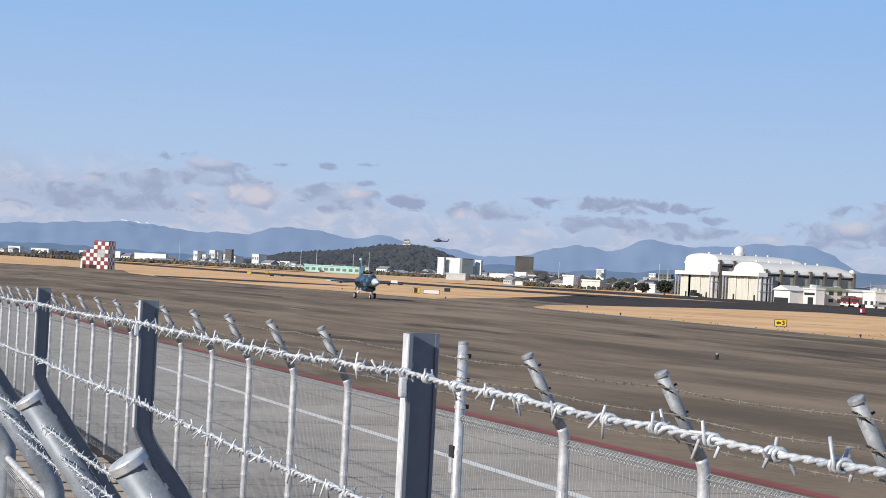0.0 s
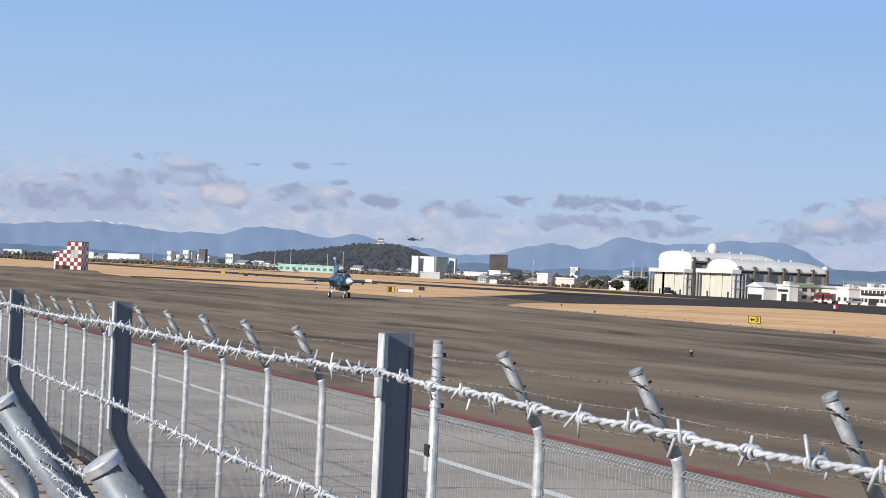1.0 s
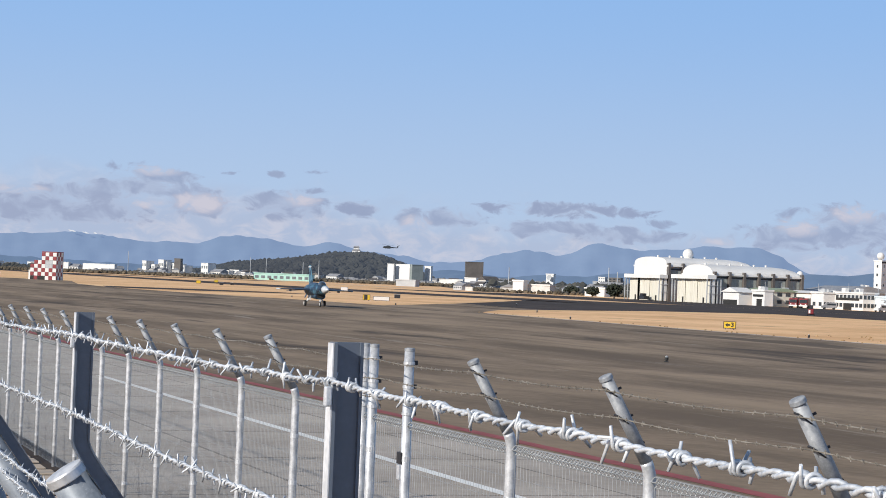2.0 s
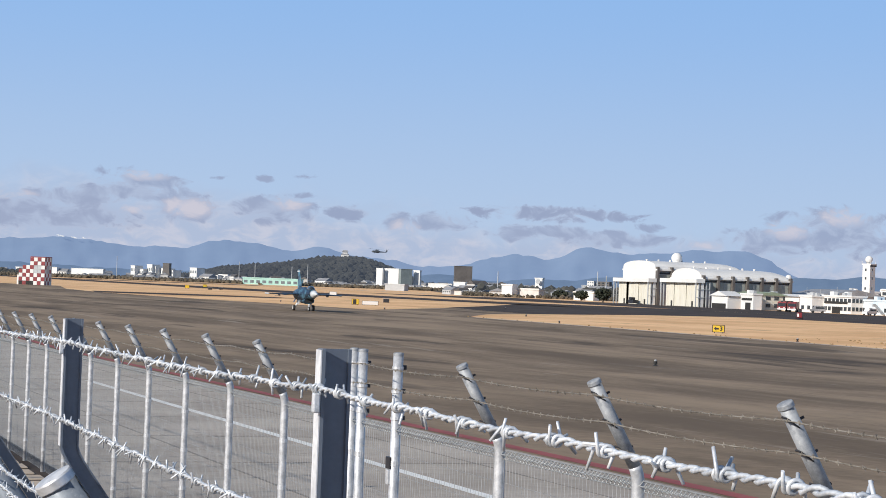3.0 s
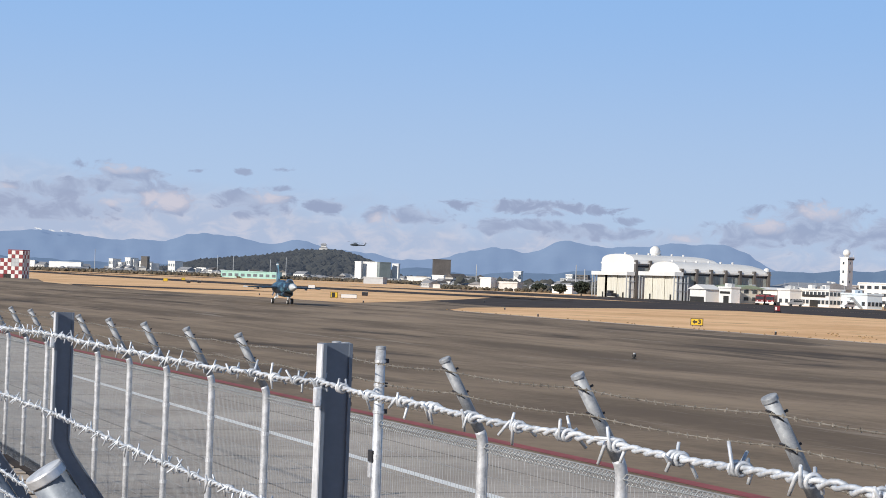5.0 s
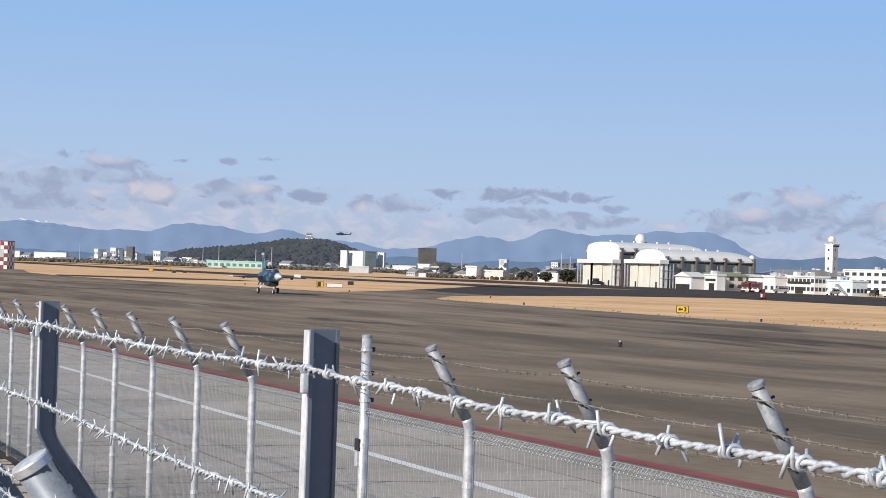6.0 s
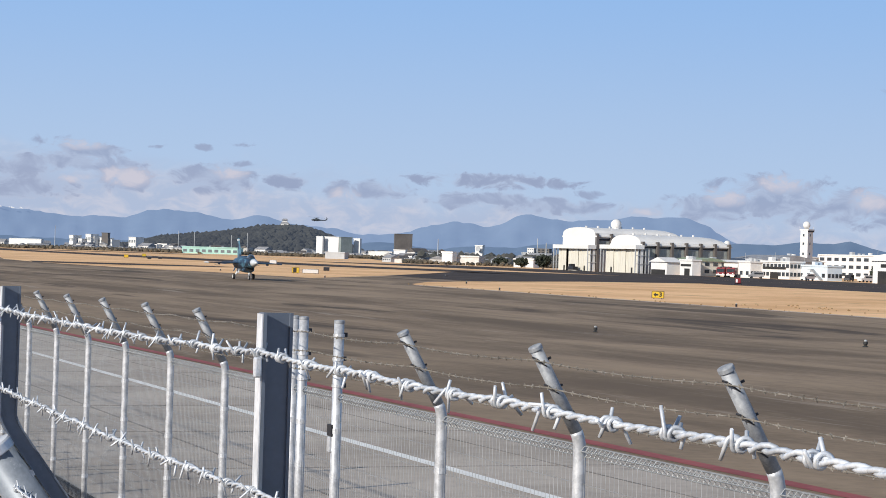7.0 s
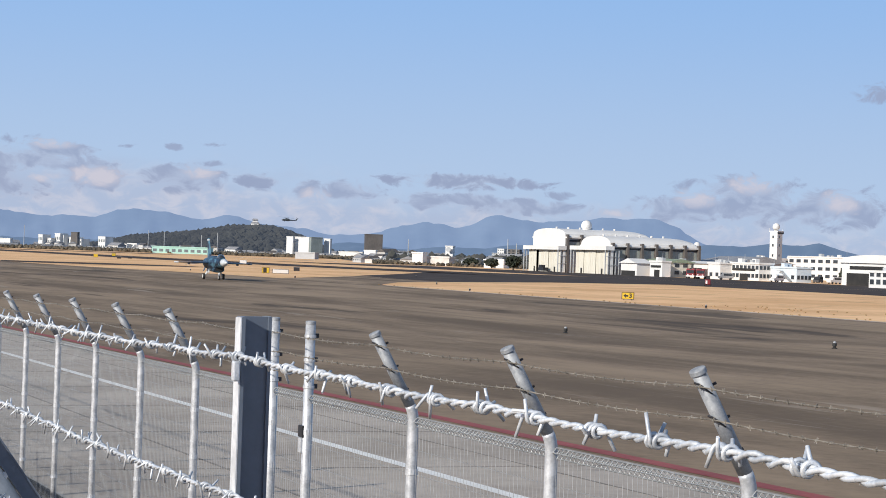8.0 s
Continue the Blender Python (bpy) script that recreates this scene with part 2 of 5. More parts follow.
PALE_EDGE = surface("pale_concrete_edge", (0.40, 0.32, 0.26), (0.62, 0.51, 0.43), 0.2, 0.9, 0, 0, 10, wear_shade=((0.24, 0.16, 0.11), 0.55, 0.7), shine=0.1)
LINE_WHITE = surface("white_line_paint", (0.72, 0.71, 0.68), (0.84, 0.83, 0.80), 1.2, 0.7, 0, 0, 8, wear_shade=((0.30, 0.29, 0.27), 0.66, 0.6))
LINE_RED = surface("red_line_paint", (0.23, 0.045, 0.040), (0.33, 0.075, 0.065), 1.0, 0.75, 0, 0, 8, wear_shade=((0.20, 0.07, 0.06), 0.58, 0.7))
JET_BLUE = surface("deep_blue_paint", (0.008, 0.022, 0.045), (0.014, 0.036, 0.070), 0.8, 0.42)
JET_LIGHT = surface("mid_blue_camouflage", (0.006, 0.017, 0.036), (0.065, 0.160, 0.225), 0.75, 0.42, fine=1.5, spread=(0.48, 0.52))
JET_GREY = surface("pale_grey_paint", (0.50, 0.52, 0.54), (0.60, 0.62, 0.63), 2, 0.4)
OLIVE = surface("dark_olive_paint", (0.035, 0.045, 0.055), (0.06, 0.07, 0.08), 0.6, 0.5)


def haze_mat(name, c1, c2, haze_glow, strength):
    """Wooded mountains far off: blue tones and emission stand in for the lit air before them."""
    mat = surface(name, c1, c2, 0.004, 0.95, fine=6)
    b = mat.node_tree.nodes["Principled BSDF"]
    b.inputs["Emission Color"].default_value, b.inputs["Emission Strength"].default_value = (*haze_glow, 1), strength
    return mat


# distance haze is put into these colours and their emission
MOUNTAIN = haze_mat("hazed_mountain_forest", (0.04, 0.06, 0.08), (0.06, 0.08, 0.10), (0.19, 0.275, 0.46), 0.84)
FOOTHILL = haze_mat("hazed_foothill_forest", (0.04, 0.06, 0.08), (0.06, 0.08, 0.10), (0.11, 0.18, 0.32), 0.72)
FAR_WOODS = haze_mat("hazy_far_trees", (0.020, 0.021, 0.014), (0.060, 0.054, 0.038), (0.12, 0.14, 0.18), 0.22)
HILL_TREES = haze_mat("hazed_castle_hill_trees", (0.012, 0.013, 0.011), (0.036, 0.036, 0.028), (0.11, 0.135, 0.19), 0.34)


# ---------------------------------------------------------------- mesh helpers
def part(name, bm, material, parent=None, label=""):
    """Links a bmesh as one mesh object, under a thing or part where one is given."""
    me = bpy.data.meshes.new(name)
    bm.to_mesh(me)
    bm.free()
    return from_mesh(name, me, material, parent, label)


def from_mesh(name, me, material, parent=None, label=""):
    if material and not me.materials:
        me.materials.append(material)
    ob = new(name, me)
    if parent:
        ob.parent = parent
    if label:
        tagged(ob, label)
    return ob


def thing(name, label, category, at=(0, 0, 0), turn=0.0, group="", kind=""):
    ob = new(name)
    ob.empty_display_size = 0.2
    ob.matrix_world = pose(*at, 0, 0, turn)
    return tagged(ob, label, category, group, kind)


def box(bm, x0, x1, y0, y1, z0, z1):
    v = [bm.verts.new(p) for p in ((x0, y0, z0), (x1, y0, z0), (x1, y1, z0), (x0, y1, z0), (x0, y0, z1), (x1, y0, z1), (x1, y1, z1), (x0, y1, z1))]
    for f in ((0, 3, 2, 1), (4, 5, 6, 7), (0, 1, 5, 4), (1, 2, 6, 5), (2, 3, 7, 6), (3, 0, 4, 7)):
        bm.faces.new([v[i] for i in f])
    return v


def boxed(*dims):
    bm = bmesh.new()
    box(bm, *dims)
    return bm


def bevelled(w, *dims):
    bm = boxed(*dims)
    bmesh.ops.bevel(bm, geom=bm.edges[:], offset=w, segments=2, affect="EDGES", profile=0.5)
    return bm


def tube_into(verts, faces, pts, r, n=6, caps=False):
    """Adds a round tube along pts to plain lists. r: one radius, or one a point."""
    pts = [Vector(p) for p in pts]
    base = len(verts)
    up = None
    for i, p in enumerate(pts):
        d = (pts[min(i + 1, len(pts) - 1)] - pts[max(i - 1, 0)]).normalized()
        if up is None:
            up = Vector((0, 0, 1)) if abs(d.z) < 0.9 else Vector((0, 1, 0))
        s = d.cross(up)
        s = s.normalized() if s.length > 1e-6 else d.orthogonal().normalized()
        up = s.cross(d)
        rr = r[i] if isinstance(r, (list, tuple)) else r
        for k in range(n):
            w = 2 * math.pi * k / n
            verts.append(tuple(p + (s * math.cos(w) + up * math.sin(w)) * rr))
    for i in range(len(pts) - 1):
        for k in range(n):
            q, q2 = base + i * n + k, base + i * n + (k + 1) % n
            faces.append((q, q2, q2 + n, q + n))
    if caps:
        faces.append(tuple(base + k for k in reversed(range(n))))
        faces.append(tuple(base + (len(pts) - 1) * n + k for k in range(n)))


def plain_mesh(name, verts, faces, smooth=False):
    me = bpy.data.meshes.new(name)
    me.from_pydata(verts, [], faces)
    if smooth:
        me.polygons.foreach_set("use_smooth", [len(f) <= 4 for f in faces])
    me.update()
    return me


def tube_mesh(name, pts, r, n=12, caps=True):
    v, f = [], []
    tube_into(v, f, pts, r, n, caps)
    return plain_mesh(name, v, f, n > 6)


def lathe(profile, n=16):
    """A round body about z from (radius, height) pairs."""
    v, f = [], []
    for r, z in profile:
        for k in range(n):
            w = 2 * math.pi * k / n
            v.append((r * math.cos(w), r * math.sin(w), z))
    for i in range(len(profile) - 1):
        for k in range(n):
            q, q2 = i * n + k, i * n + (k + 1) % n
            f.append((q, q2, q2 + n, q + n))
    f.append(tuple(reversed(range(n))))
    f.append(tuple((len(profile) - 1) * n + k for k in range(n)))
    return v, f


def loft(rings, caps=True):
    """Skin over a list of closed rings of equal count."""
    verts, faces, n = [], [], len(rings[0])
    for r in rings:
        verts += [tuple(p) for p in r]
    for i in range(len(rings) - 1):
        for k in range(n):
            a0, b0 = i * n + k, i * n + (k + 1) % n
            faces.append((a0, b0, b0 + n, a0 + n))
    if caps:
        faces.append(tuple(reversed(range(n))))
        faces.append(tuple((len(rings) - 1) * n + k for k in range(n)))
    return verts, faces


# ---------------------------------------------------------------- ground
SLOPE, LEVEL_Y = -0.009004, 93.16


def ground_z(y):
    """The apron falls gently away from the fence, then lies level."""
    return max(0.8388 + SLOPE * max(y, -60.0), 0.0)


def sheet(name, corners, lift, material, label, category, cell=0.0):
    """A flat area of the plan, lying on the ground, cut where the ground's slope ends."""
    bm = bmesh.new()
    bm.faces.new([bm.verts.new((x, y, 0)) for x, y in corners])
    for yc in (LEVEL_Y, -60.0):
        bmesh.ops.bisect_plane(bm, geom=bm.verts[:] + bm.edges[:] + bm.faces[:], plane_co=(0, yc, 0), plane_no=(0, 1, 0))
    for v in bm.verts:
        v.co.z = ground_z(v.co.y) + lift
    bmesh.ops.recalc_face_normals(bm, faces=bm.faces[:])
    for f in bm.faces:
        if f.normal.z < 0:
            f.normal_flip()
    ob = part(name, bm, material)
    return tagged(ob, label, category, kind="structure")


sheet("ground", [(-2600, -600), (4900, -600), (4900, 4990), (-2600, 4990)], 0.0, DRY_GRASS, "dry straw-coloured airfield grass reaching to the horizon", "ground")
apron = sheet("pavement", [(4.75, -80), (14.1, -80), (14.1, 575), (4.75, 575)], 0.012, CONCRETE, "light grey concrete apron beside the fence", "pavement")
bm = bmesh.new()
for k in range(-3, 14):
    y = 6.0 * k + 2.5
    box(bm, 4.8, 14.05, y - 0.03, y + 0.03, -0.02, 0.004)
    for x in (7.6, 12.2):
        box(bm, x - 0.03, x + 0.03, y + 0.032, y + 5.968, -0.02, 0.004)
for v in bm.verts:
    v.co.z += ground_z(v.co.y) + 0.012
part("joint", bm, JOINT, apron, "dark filled joints between the apron slabs")
sheet("taxiway", [(14.1, -80), (84, -80), (84, 236), (84, 262), (80, 300), (72, 340), (67, 389), (69, 450), (80, 532), (70, 575), (14.1, 575)], 0.016, ASPHALT,
      "wide brown-grey asphalt taxiway with dark stains", "taxiway")
sheet("taxiway_shoulder", [(84, -80), (85.3, -80), (85.3, 236), (84, 236)], 0.014, PALE_EDGE, "pale concrete shoulder along the taxiway", "shoulder")
sheet("taxiway_exit", [(112, 277), (121, 285.5), (146, 312), (181, 334), (181, 458), (158.6, 411), (139, 371), (118, 331), (113, 305)], 0.020, ASPHALT_DARK,
      "dark asphalt link curving off the taxiway", "taxiway")
sheet("taxiway_fillet", [(84, 226), (87, 236), (97.4, 258), (109, 274), (112, 277), (113, 305), (118, 331), (111.6, 317), (95.8, 289), (84, 268)], 0.017, ASPHALT,
      "grey asphalt fillet where the link leaves the taxiway", "taxiway")
sheet("runway", [(181, -80), (232, -80), (232, 470), (212, 492), (201, 504), (192, 545), (188, 640), (184, 900), (184, 1900), (152, 1900), (151, 640), (155, 560), (165, 470), (181, 400)], 0.020, ASPHALT_DARK,
      "dark asphalt runway beyond the grass", "runway")
sheet("taxiway_link", [(66, 392), (70, 422), (92, 424), (108, 416), (110, 402), (100, 394), (84, 388)], 0.022, ASPHALT_DARK, "dark asphalt link crossing the grass to the runway", "taxiway")
sheet("far_taxiway", [(150, 1190), (300, 1160), (310, 1270), (155, 1310)], 0.024, ASPHALT_DARK, "dark asphalt strip at the far side of the field", "taxiway")
sheet("far_road", [(120, 1560), (420, 1480), (440, 1620), (120, 1720)], 0.024, PALE_EDGE, "pale concrete road at the far side of the field", "road")
sheet("hangar_apron", [(232, 330), (299, 330), (299, 760), (232, 760)], 0.024, ASPHALT_DARK, "dark asphalt apron before the hangars", "apron")
sheet("perimeter_road", [(300, 760), (306, 760), (330, 1900), (322, 1900)], 0.022, CONCRETE, "pale perimeter road at the field's edge", "road")
sheet("road_marking", [(10.20, -60), (10.43, -60), (10.43, 62), (10.20, 62)], 0.020, LINE_WHITE, "worn white painted line on the apron", "road marking")
sheet("road_marking", [(14.2, -60), (14.56, -60), (14.56, 300), (14.2, 300)], 0.024, LINE_RED, "faded red painted line along the taxiway's edge", "road marking")

# ---------------------------------------------------------------- far fence
FENCE_X, STEP = 4.47, 2.0
STRAND_DROPS = (0.065, 0.205, 0.345)   # barbed strands below the post heads


def fence_top(y):
    return 3.239 - 0.009 * y


def bent_post(name, r, lean, rise, height, below):
    """Round post whose head is cranked over: lean and rise of the head above the bend."""
    pts = [(0, 0, -below), (0, 0, height * 0.5), (0, 0, height)]
    n = 5
    ang = math.atan2(lean, rise)
    rad = 0.22
    for i in range(1, n + 1):
        w = ang * i / n
        pts.append((-rad * (1 - math.cos(w)), 0, height + rad * math.sin(w)))
    me = tube_mesh(name, pts, r, 14)
    arm = tube_mesh("arm", [pts[-1], (-lean, 0, height + rise)], r * 0.985, 14)
    return me, arm, ((-lean, 0, height + rise), math.degrees(ang))


def cap_mesh(name, r):
    v, f = lathe([(r * 1.07, -0.016), (r * 1.10, -0.014), (r * 1.10, 0.003), (r * 1.04, 0.007), (r * 0.6, 0.010), (r * 0.2, 0.011)], 36)
    return plain_mesh(name, v, f)


def fence_post_run():
    fence = thing("mesh_fence", "tall galvanised mesh fence with cranked posts and barbed wire", "fence")
    me, arm, (tip, ang) = bent_post("post", 0.034, 0.272, 0.535, 1.858, 0.35)
    cap = cap_mesh("cap", 0.034)
    v, f = [], []
    tube_into(v, f, [(0, 0, -0.018), (0, 0, 0.018)], 0.039, 12, True)
    band = plain_mesh("band", v, f)
    v, f = [], []
    tube_into(v, f, [(-0.043, 0.004, 0.012), (-0.036, -0.020, 0.008), (-0.010, -0.038, -0.012), (0.020, -0.036, -0.030), (0.036, -0.012, -0.034), (0.040, 0.004, 0.0), (0.046, 0.002, 0.008), (0.058, 0, 0.014)], [0.006, 0.0045, 0.0035, 0.0035, 0.0035, 0.004, 0.007, 0.007], 6, True)
    hook = plain_mesh("wire_hook", v, f)
    hooks = [Vector((-0.272 + 0.51 * d, 0, 2.393 - d)) for d in STRAND_DROPS]
    ys = [16.57 + STEP * i for i in range(0, 32)] + [11.43 - STEP * i for i in range(0, 8)]
    for y in ys:
        p = from_mesh("post", me, GALV, fence)
        p.location = (FENCE_X, y, fence_top(y) - 2.4)
        # arm and cap in a darker zinc tone than the post
        from_mesh("arm", arm, GREY_ZINC, p, "darker grey leaning arm")
        c = from_mesh("cap", cap, GREY_ZINC, p)
        c.matrix_local = Matrix.Translation(tip) @ pose(0, 0, 0, 0, -ang, 0)
        if y < 45:
            for zc in (0.35, 0.75, 1.15, 1.55):
                from_mesh("clamp_band", band, GALV, p).location = (0, 0, zc)
            for q in hooks:
                from_mesh("wire_hook", hook, DARK_METAL, p).location = q
    # straight posts each side of the narrow wicket gate
    straight = tube_mesh("gate_post", [(0, 0, -0.35), (0, 0, 1.2), (0, 0, 2.40)], 0.036, 14)
    for y in (13.50, 14.35, 14.58):
        p = from_mesh("gate_post", straight, GALV, fence, "straight galvanised gate post")
        p.location = (FENCE_X, y, fence_top(y) - 2.4)
        c = from_mesh("cap", cap, GALV, p)
        c.location = (0, 0, 2.40)
        for zc in (0.5, 0.9, 1.3, 1.62):
            from_mesh("clamp_band", band, GALV, p).location = (0, 0, zc)
        for zc in (1.94, 2.13, 2.30):
            from_mesh("wire_tie", band, DARK_METAL, p).matrix_local = pose(0, 0, zc) @ Matrix.Diagonal((1.08, 1.08, 0.55, 1.0))
            part("tie_end", bevelled(0.003, 0.030, 0.062, -0.012, 0.012, zc - 0.012, zc + 0.020), DARK_METAL, p)
        if y < 14:
            part("latch_box", bevelled(0.004, -0.045, 0.0, -0.02, 0.075, 1.58, 1.665), DARK_METAL, p, "black latch box")
            part("latch_plate", bevelled(0.003, -0.05, -0.02, -0.01, 0.05, 1.47, 1.575), GALV, p)
    return fence, sorted(ys + [13.50, 14.35, 14.58])


def mesh_panel(length, pitch=0.05):
    """Welded wire panel hanging below z = 0, with its folded top and bottom edges."""
    v, f = [], []
    n = int(round(length / pitch))
    for i in range(n + 1):
        y = length * i / n
        tube_into(v, f, [(0, y, -1.85), (0, y, -0.055), (-0.022, y, -0.027), (0.0, y, 0.0), (0.022, y, -0.027), (0.004, y, -0.058)], [0.0014, 0.0015, 0.0029, 0.0029, 0.0029, 0.0022], 4)
    for z, x in [(-0.002, 0.0), (-0.027, -0.023), (-0.027, 0.023), (-0.058, 0.004)] + [(-0.20 - 0.15 * k, -0.004) for k in range(12)]:
        tube_into(v, f, [(x, 0, z), (x, length, z)], 0.0036 if z > -0.1 else 0.0013, 4)
    return plain_mesh("mesh_panel", v, f)


def fence_panels(fence, ys):
    full = mesh_panel(STEP - 0.075)
    cache = {}
    for ya, yb in zip(ys[:-1], ys[1:]):
        gap = yb - ya - 0.075
        if abs(gap - (STEP - 0.075)) < 0.02:
            me = full
        else:
            me = cache.setdefault(round(gap, 2), mesh_panel(gap))
        p = from_mesh("mesh_panel", me, GALV_WIRE, fence)
        tilt = math.atan(-0.009)
        p.matrix_basis = Matrix.Translation((FENCE_X + 0.012, ya + 0.0375, fence_top(ya) - 0.515)) @ Matrix.Rotation(tilt, 4, "X")


def old_barbed_strand(fence, x, drop, y0, y1, rng):
    """Thin weathered barbed strand tied to the post heads, sagging a little between them."""
    v, f = [], []
    pts = []
    n = int((y1 - y0) / 0.1)
    for i in range(n + 1):
        y = y0 + (y1 - y0) * i / n
        ph = ((y - 11.43) / STEP) % 1.0
        pts.append(Vector((x, y, fence_top(y) - drop - 0.030 * ph * (1 - ph) * 4 * 0.6)))
    for k in (0, 1):
        tw = [p + Vector((0.0022 * math.cos(i * 2.1 + k * math.pi), 0, 0.0022 * math.sin(i * 2.1 + k * math.pi))) for i, p in enumerate(pts)]
        tube_into(v, f, tw, 0.0023, 4)
    for i, p in enumerate(pts[:-1]):
        if p.y > 40:
            break
        for _ in range(2):
            w = rng.uniform(0, math.pi)
            d = Vector((math.cos(w) * 0.5, rng.uniform(-0.4, 0.4), math.sin(w))).normalized() * 0.0125
            tube_into(v, f, [p - d, p + d], 0.0019, 3, True)
        tube_into(v, f, [p - Vector((0, 0.006, 0)), p + Vector((0, 0.006, 0))], 0.0062, 5, True)
    from_mesh("barbed_wire", plain_mesh("barbed_wire", v, f), OLD_WIRE, fence, "thin weathered barbed wire strand")


rng = random.Random(7)
far_fence, post_ys = fence_post_run()
fence_panels(far_fence, post_ys)
for d in STRAND_DROPS:
    old_barbed_strand(far_fence, FENCE_X - 0.272 + 0.51 * d - 0.037, d + 0.008, -2.5, 78.5, rng)

# ---------------------------------------------------------------- near fence
NEAR_X = 0.695
NEAR_YS = [2.262 + 1.998 * i for i in range(-1, 28)]


def near_top(y):
    return 3.548 - 0.009 * y


def channel_mesh():
    """Cranked steel channel: upright above the bend, leaning along the pipe below it. Open towards -y."""
    w, d, th = 0.041, 0.023, 0.0040
    prof = [(0, 0), (0, d), (w, d), (w, d - 0.008), (w - th, d - 0.008), (w - th, d - th), (th, d - th), (th, 0)]
    line = [(0.0, 0.0), (0.0, -0.275), (0.006, -0.290), (0.016, -0.308), (0.330, -0.755)]
    bm = bmesh.new()
    rings = []
    for x, z in line:
        rings.append([bm.verts.new((x + px, py, z)) for px, py in prof])
    for r0, r1 in zip(rings[:-1], rings[1:]):
        for i in range(len(prof)):
            j = (i + 1) % len(prof)
            bm.faces.new((r0[i], r0[j], r1[j], r1[i]))
    bm.faces.new(rings[0])
    bm.faces.new(list(reversed(rings[-1])))
    bmesh.ops.recalc_face_normals(bm, faces=bm.faces[:])
    return bm


def near_fence_run():
    fence = thing("security_fence", "galvanised fence with thick cranked pipes, channel extensions and bright barbed wire", "fence")
    bm = channel_mesh()
    chan = bpy.data.meshes.new("channel")
    bm.to_mesh(chan)
    bm.free()
    r = 0.041
    # pipe: upright shaft, then leaning head beside the channel
    top = Vector((-0.022, 0.0, -0.345))
    foot = top + Vector((0.315, 0, -0.45))
    pts = [top, foot]
    for i in range(1, 6):
        w = math.radians(35) * (1 - i / 5)
        pts.append(foot + Vector((0.14 * (math.sin(math.radians(35)) * 0 + (math.cos(w) - math.cos(math.radians(35)))), 0, -0.14 * (math.sin(math.radians(35)) - math.sin(w)))))
    last = pts[-1]
    pts.append(Vector((last.x, 0, -3.2)))
    pipe = tube_mesh("pipe", [tuple(p) for p in pts], r, 20)
    cap = cap_mesh("cap", r)
    bolt_v, bolt_f = [], []
    tube_into(bolt_v, bolt_f, [(-0.01, -0.006, 0), (-0.01, 0.003, 0)], 0.011, 6, True)
    bolts = plain_mesh("bolt", bolt_v, bolt_f)
    clip = bevelled(0.002, -0.012, -0.003, -0.010, 0.000, -0.076, -0.052)
    clip_me = bpy.data.meshes.new("wire_clip")
    clip.to_mesh(clip_me)
    clip.free()
    # added thin strip over the flange, painted pale as its sunlit face
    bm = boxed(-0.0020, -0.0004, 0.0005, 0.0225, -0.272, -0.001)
    strip_me = bpy.data.meshes.new("lit_flange_strip")
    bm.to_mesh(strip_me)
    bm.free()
    for y in NEAR_YS:
        p = from_mesh("pipe_post", pipe, PIPE_PAINT, fence, "thick dull zinc pipe with a cranked head")
        p.location = (NEAR_X, y + 0.012, near_top(y))
        # brighter zinc than the pipe stands in for sunlight on the cap
        c = from_mesh("cap", cap, GALV, p)
        c.matrix_local = Matrix.Translation(top) @ pose(0, 0, 0, 0, -35, 0)
        ch = from_mesh("channel_post", chan, STEEL_PAINT, fence, "blue-grey painted steel channel extension")
        ch.location = (NEAR_X - 0.013, y - 0.002, near_top(y))
        for k in (0.18, 0.75):
            from_mesh("bolt", bolts, GALV, ch).location = Vector((0.03, 0.0, -0.33)).lerp(Vector((0.30, 0.0, -0.71)), k)
        from_mesh("wire_clip", clip_me, BRIGHT_WIRE, ch)
        from_mesh("lit_flange_strip", strip_me, LIT_FLANGE, ch, "pale strip standing in for the channel's sunlit flange")
    shaft = last.x
    # mesh panels below the cranked heads
    full = mesh_panel(1.998 - 0.095)
    for ya, yb in zip(NEAR_YS[:-1], NEAR_YS[1:]):
        p = from_mesh("mesh_panel", full, GALV_WIRE, fence)
        p.location = (NEAR_X + shaft, ya + 0.0475, near_top(ya) - 0.93)
    rail = tube_mesh("top_rail", [(NEAR_X + shaft, NEAR_YS[0], near_top(NEAR_YS[0]) - 0.90), (NEAR_X + shaft, NEAR_YS[-1], near_top(NEAR_YS[-1]) - 0.90)], 0.017, 10)
    from_mesh("top_rail", rail, GALV, fence)
    return fence


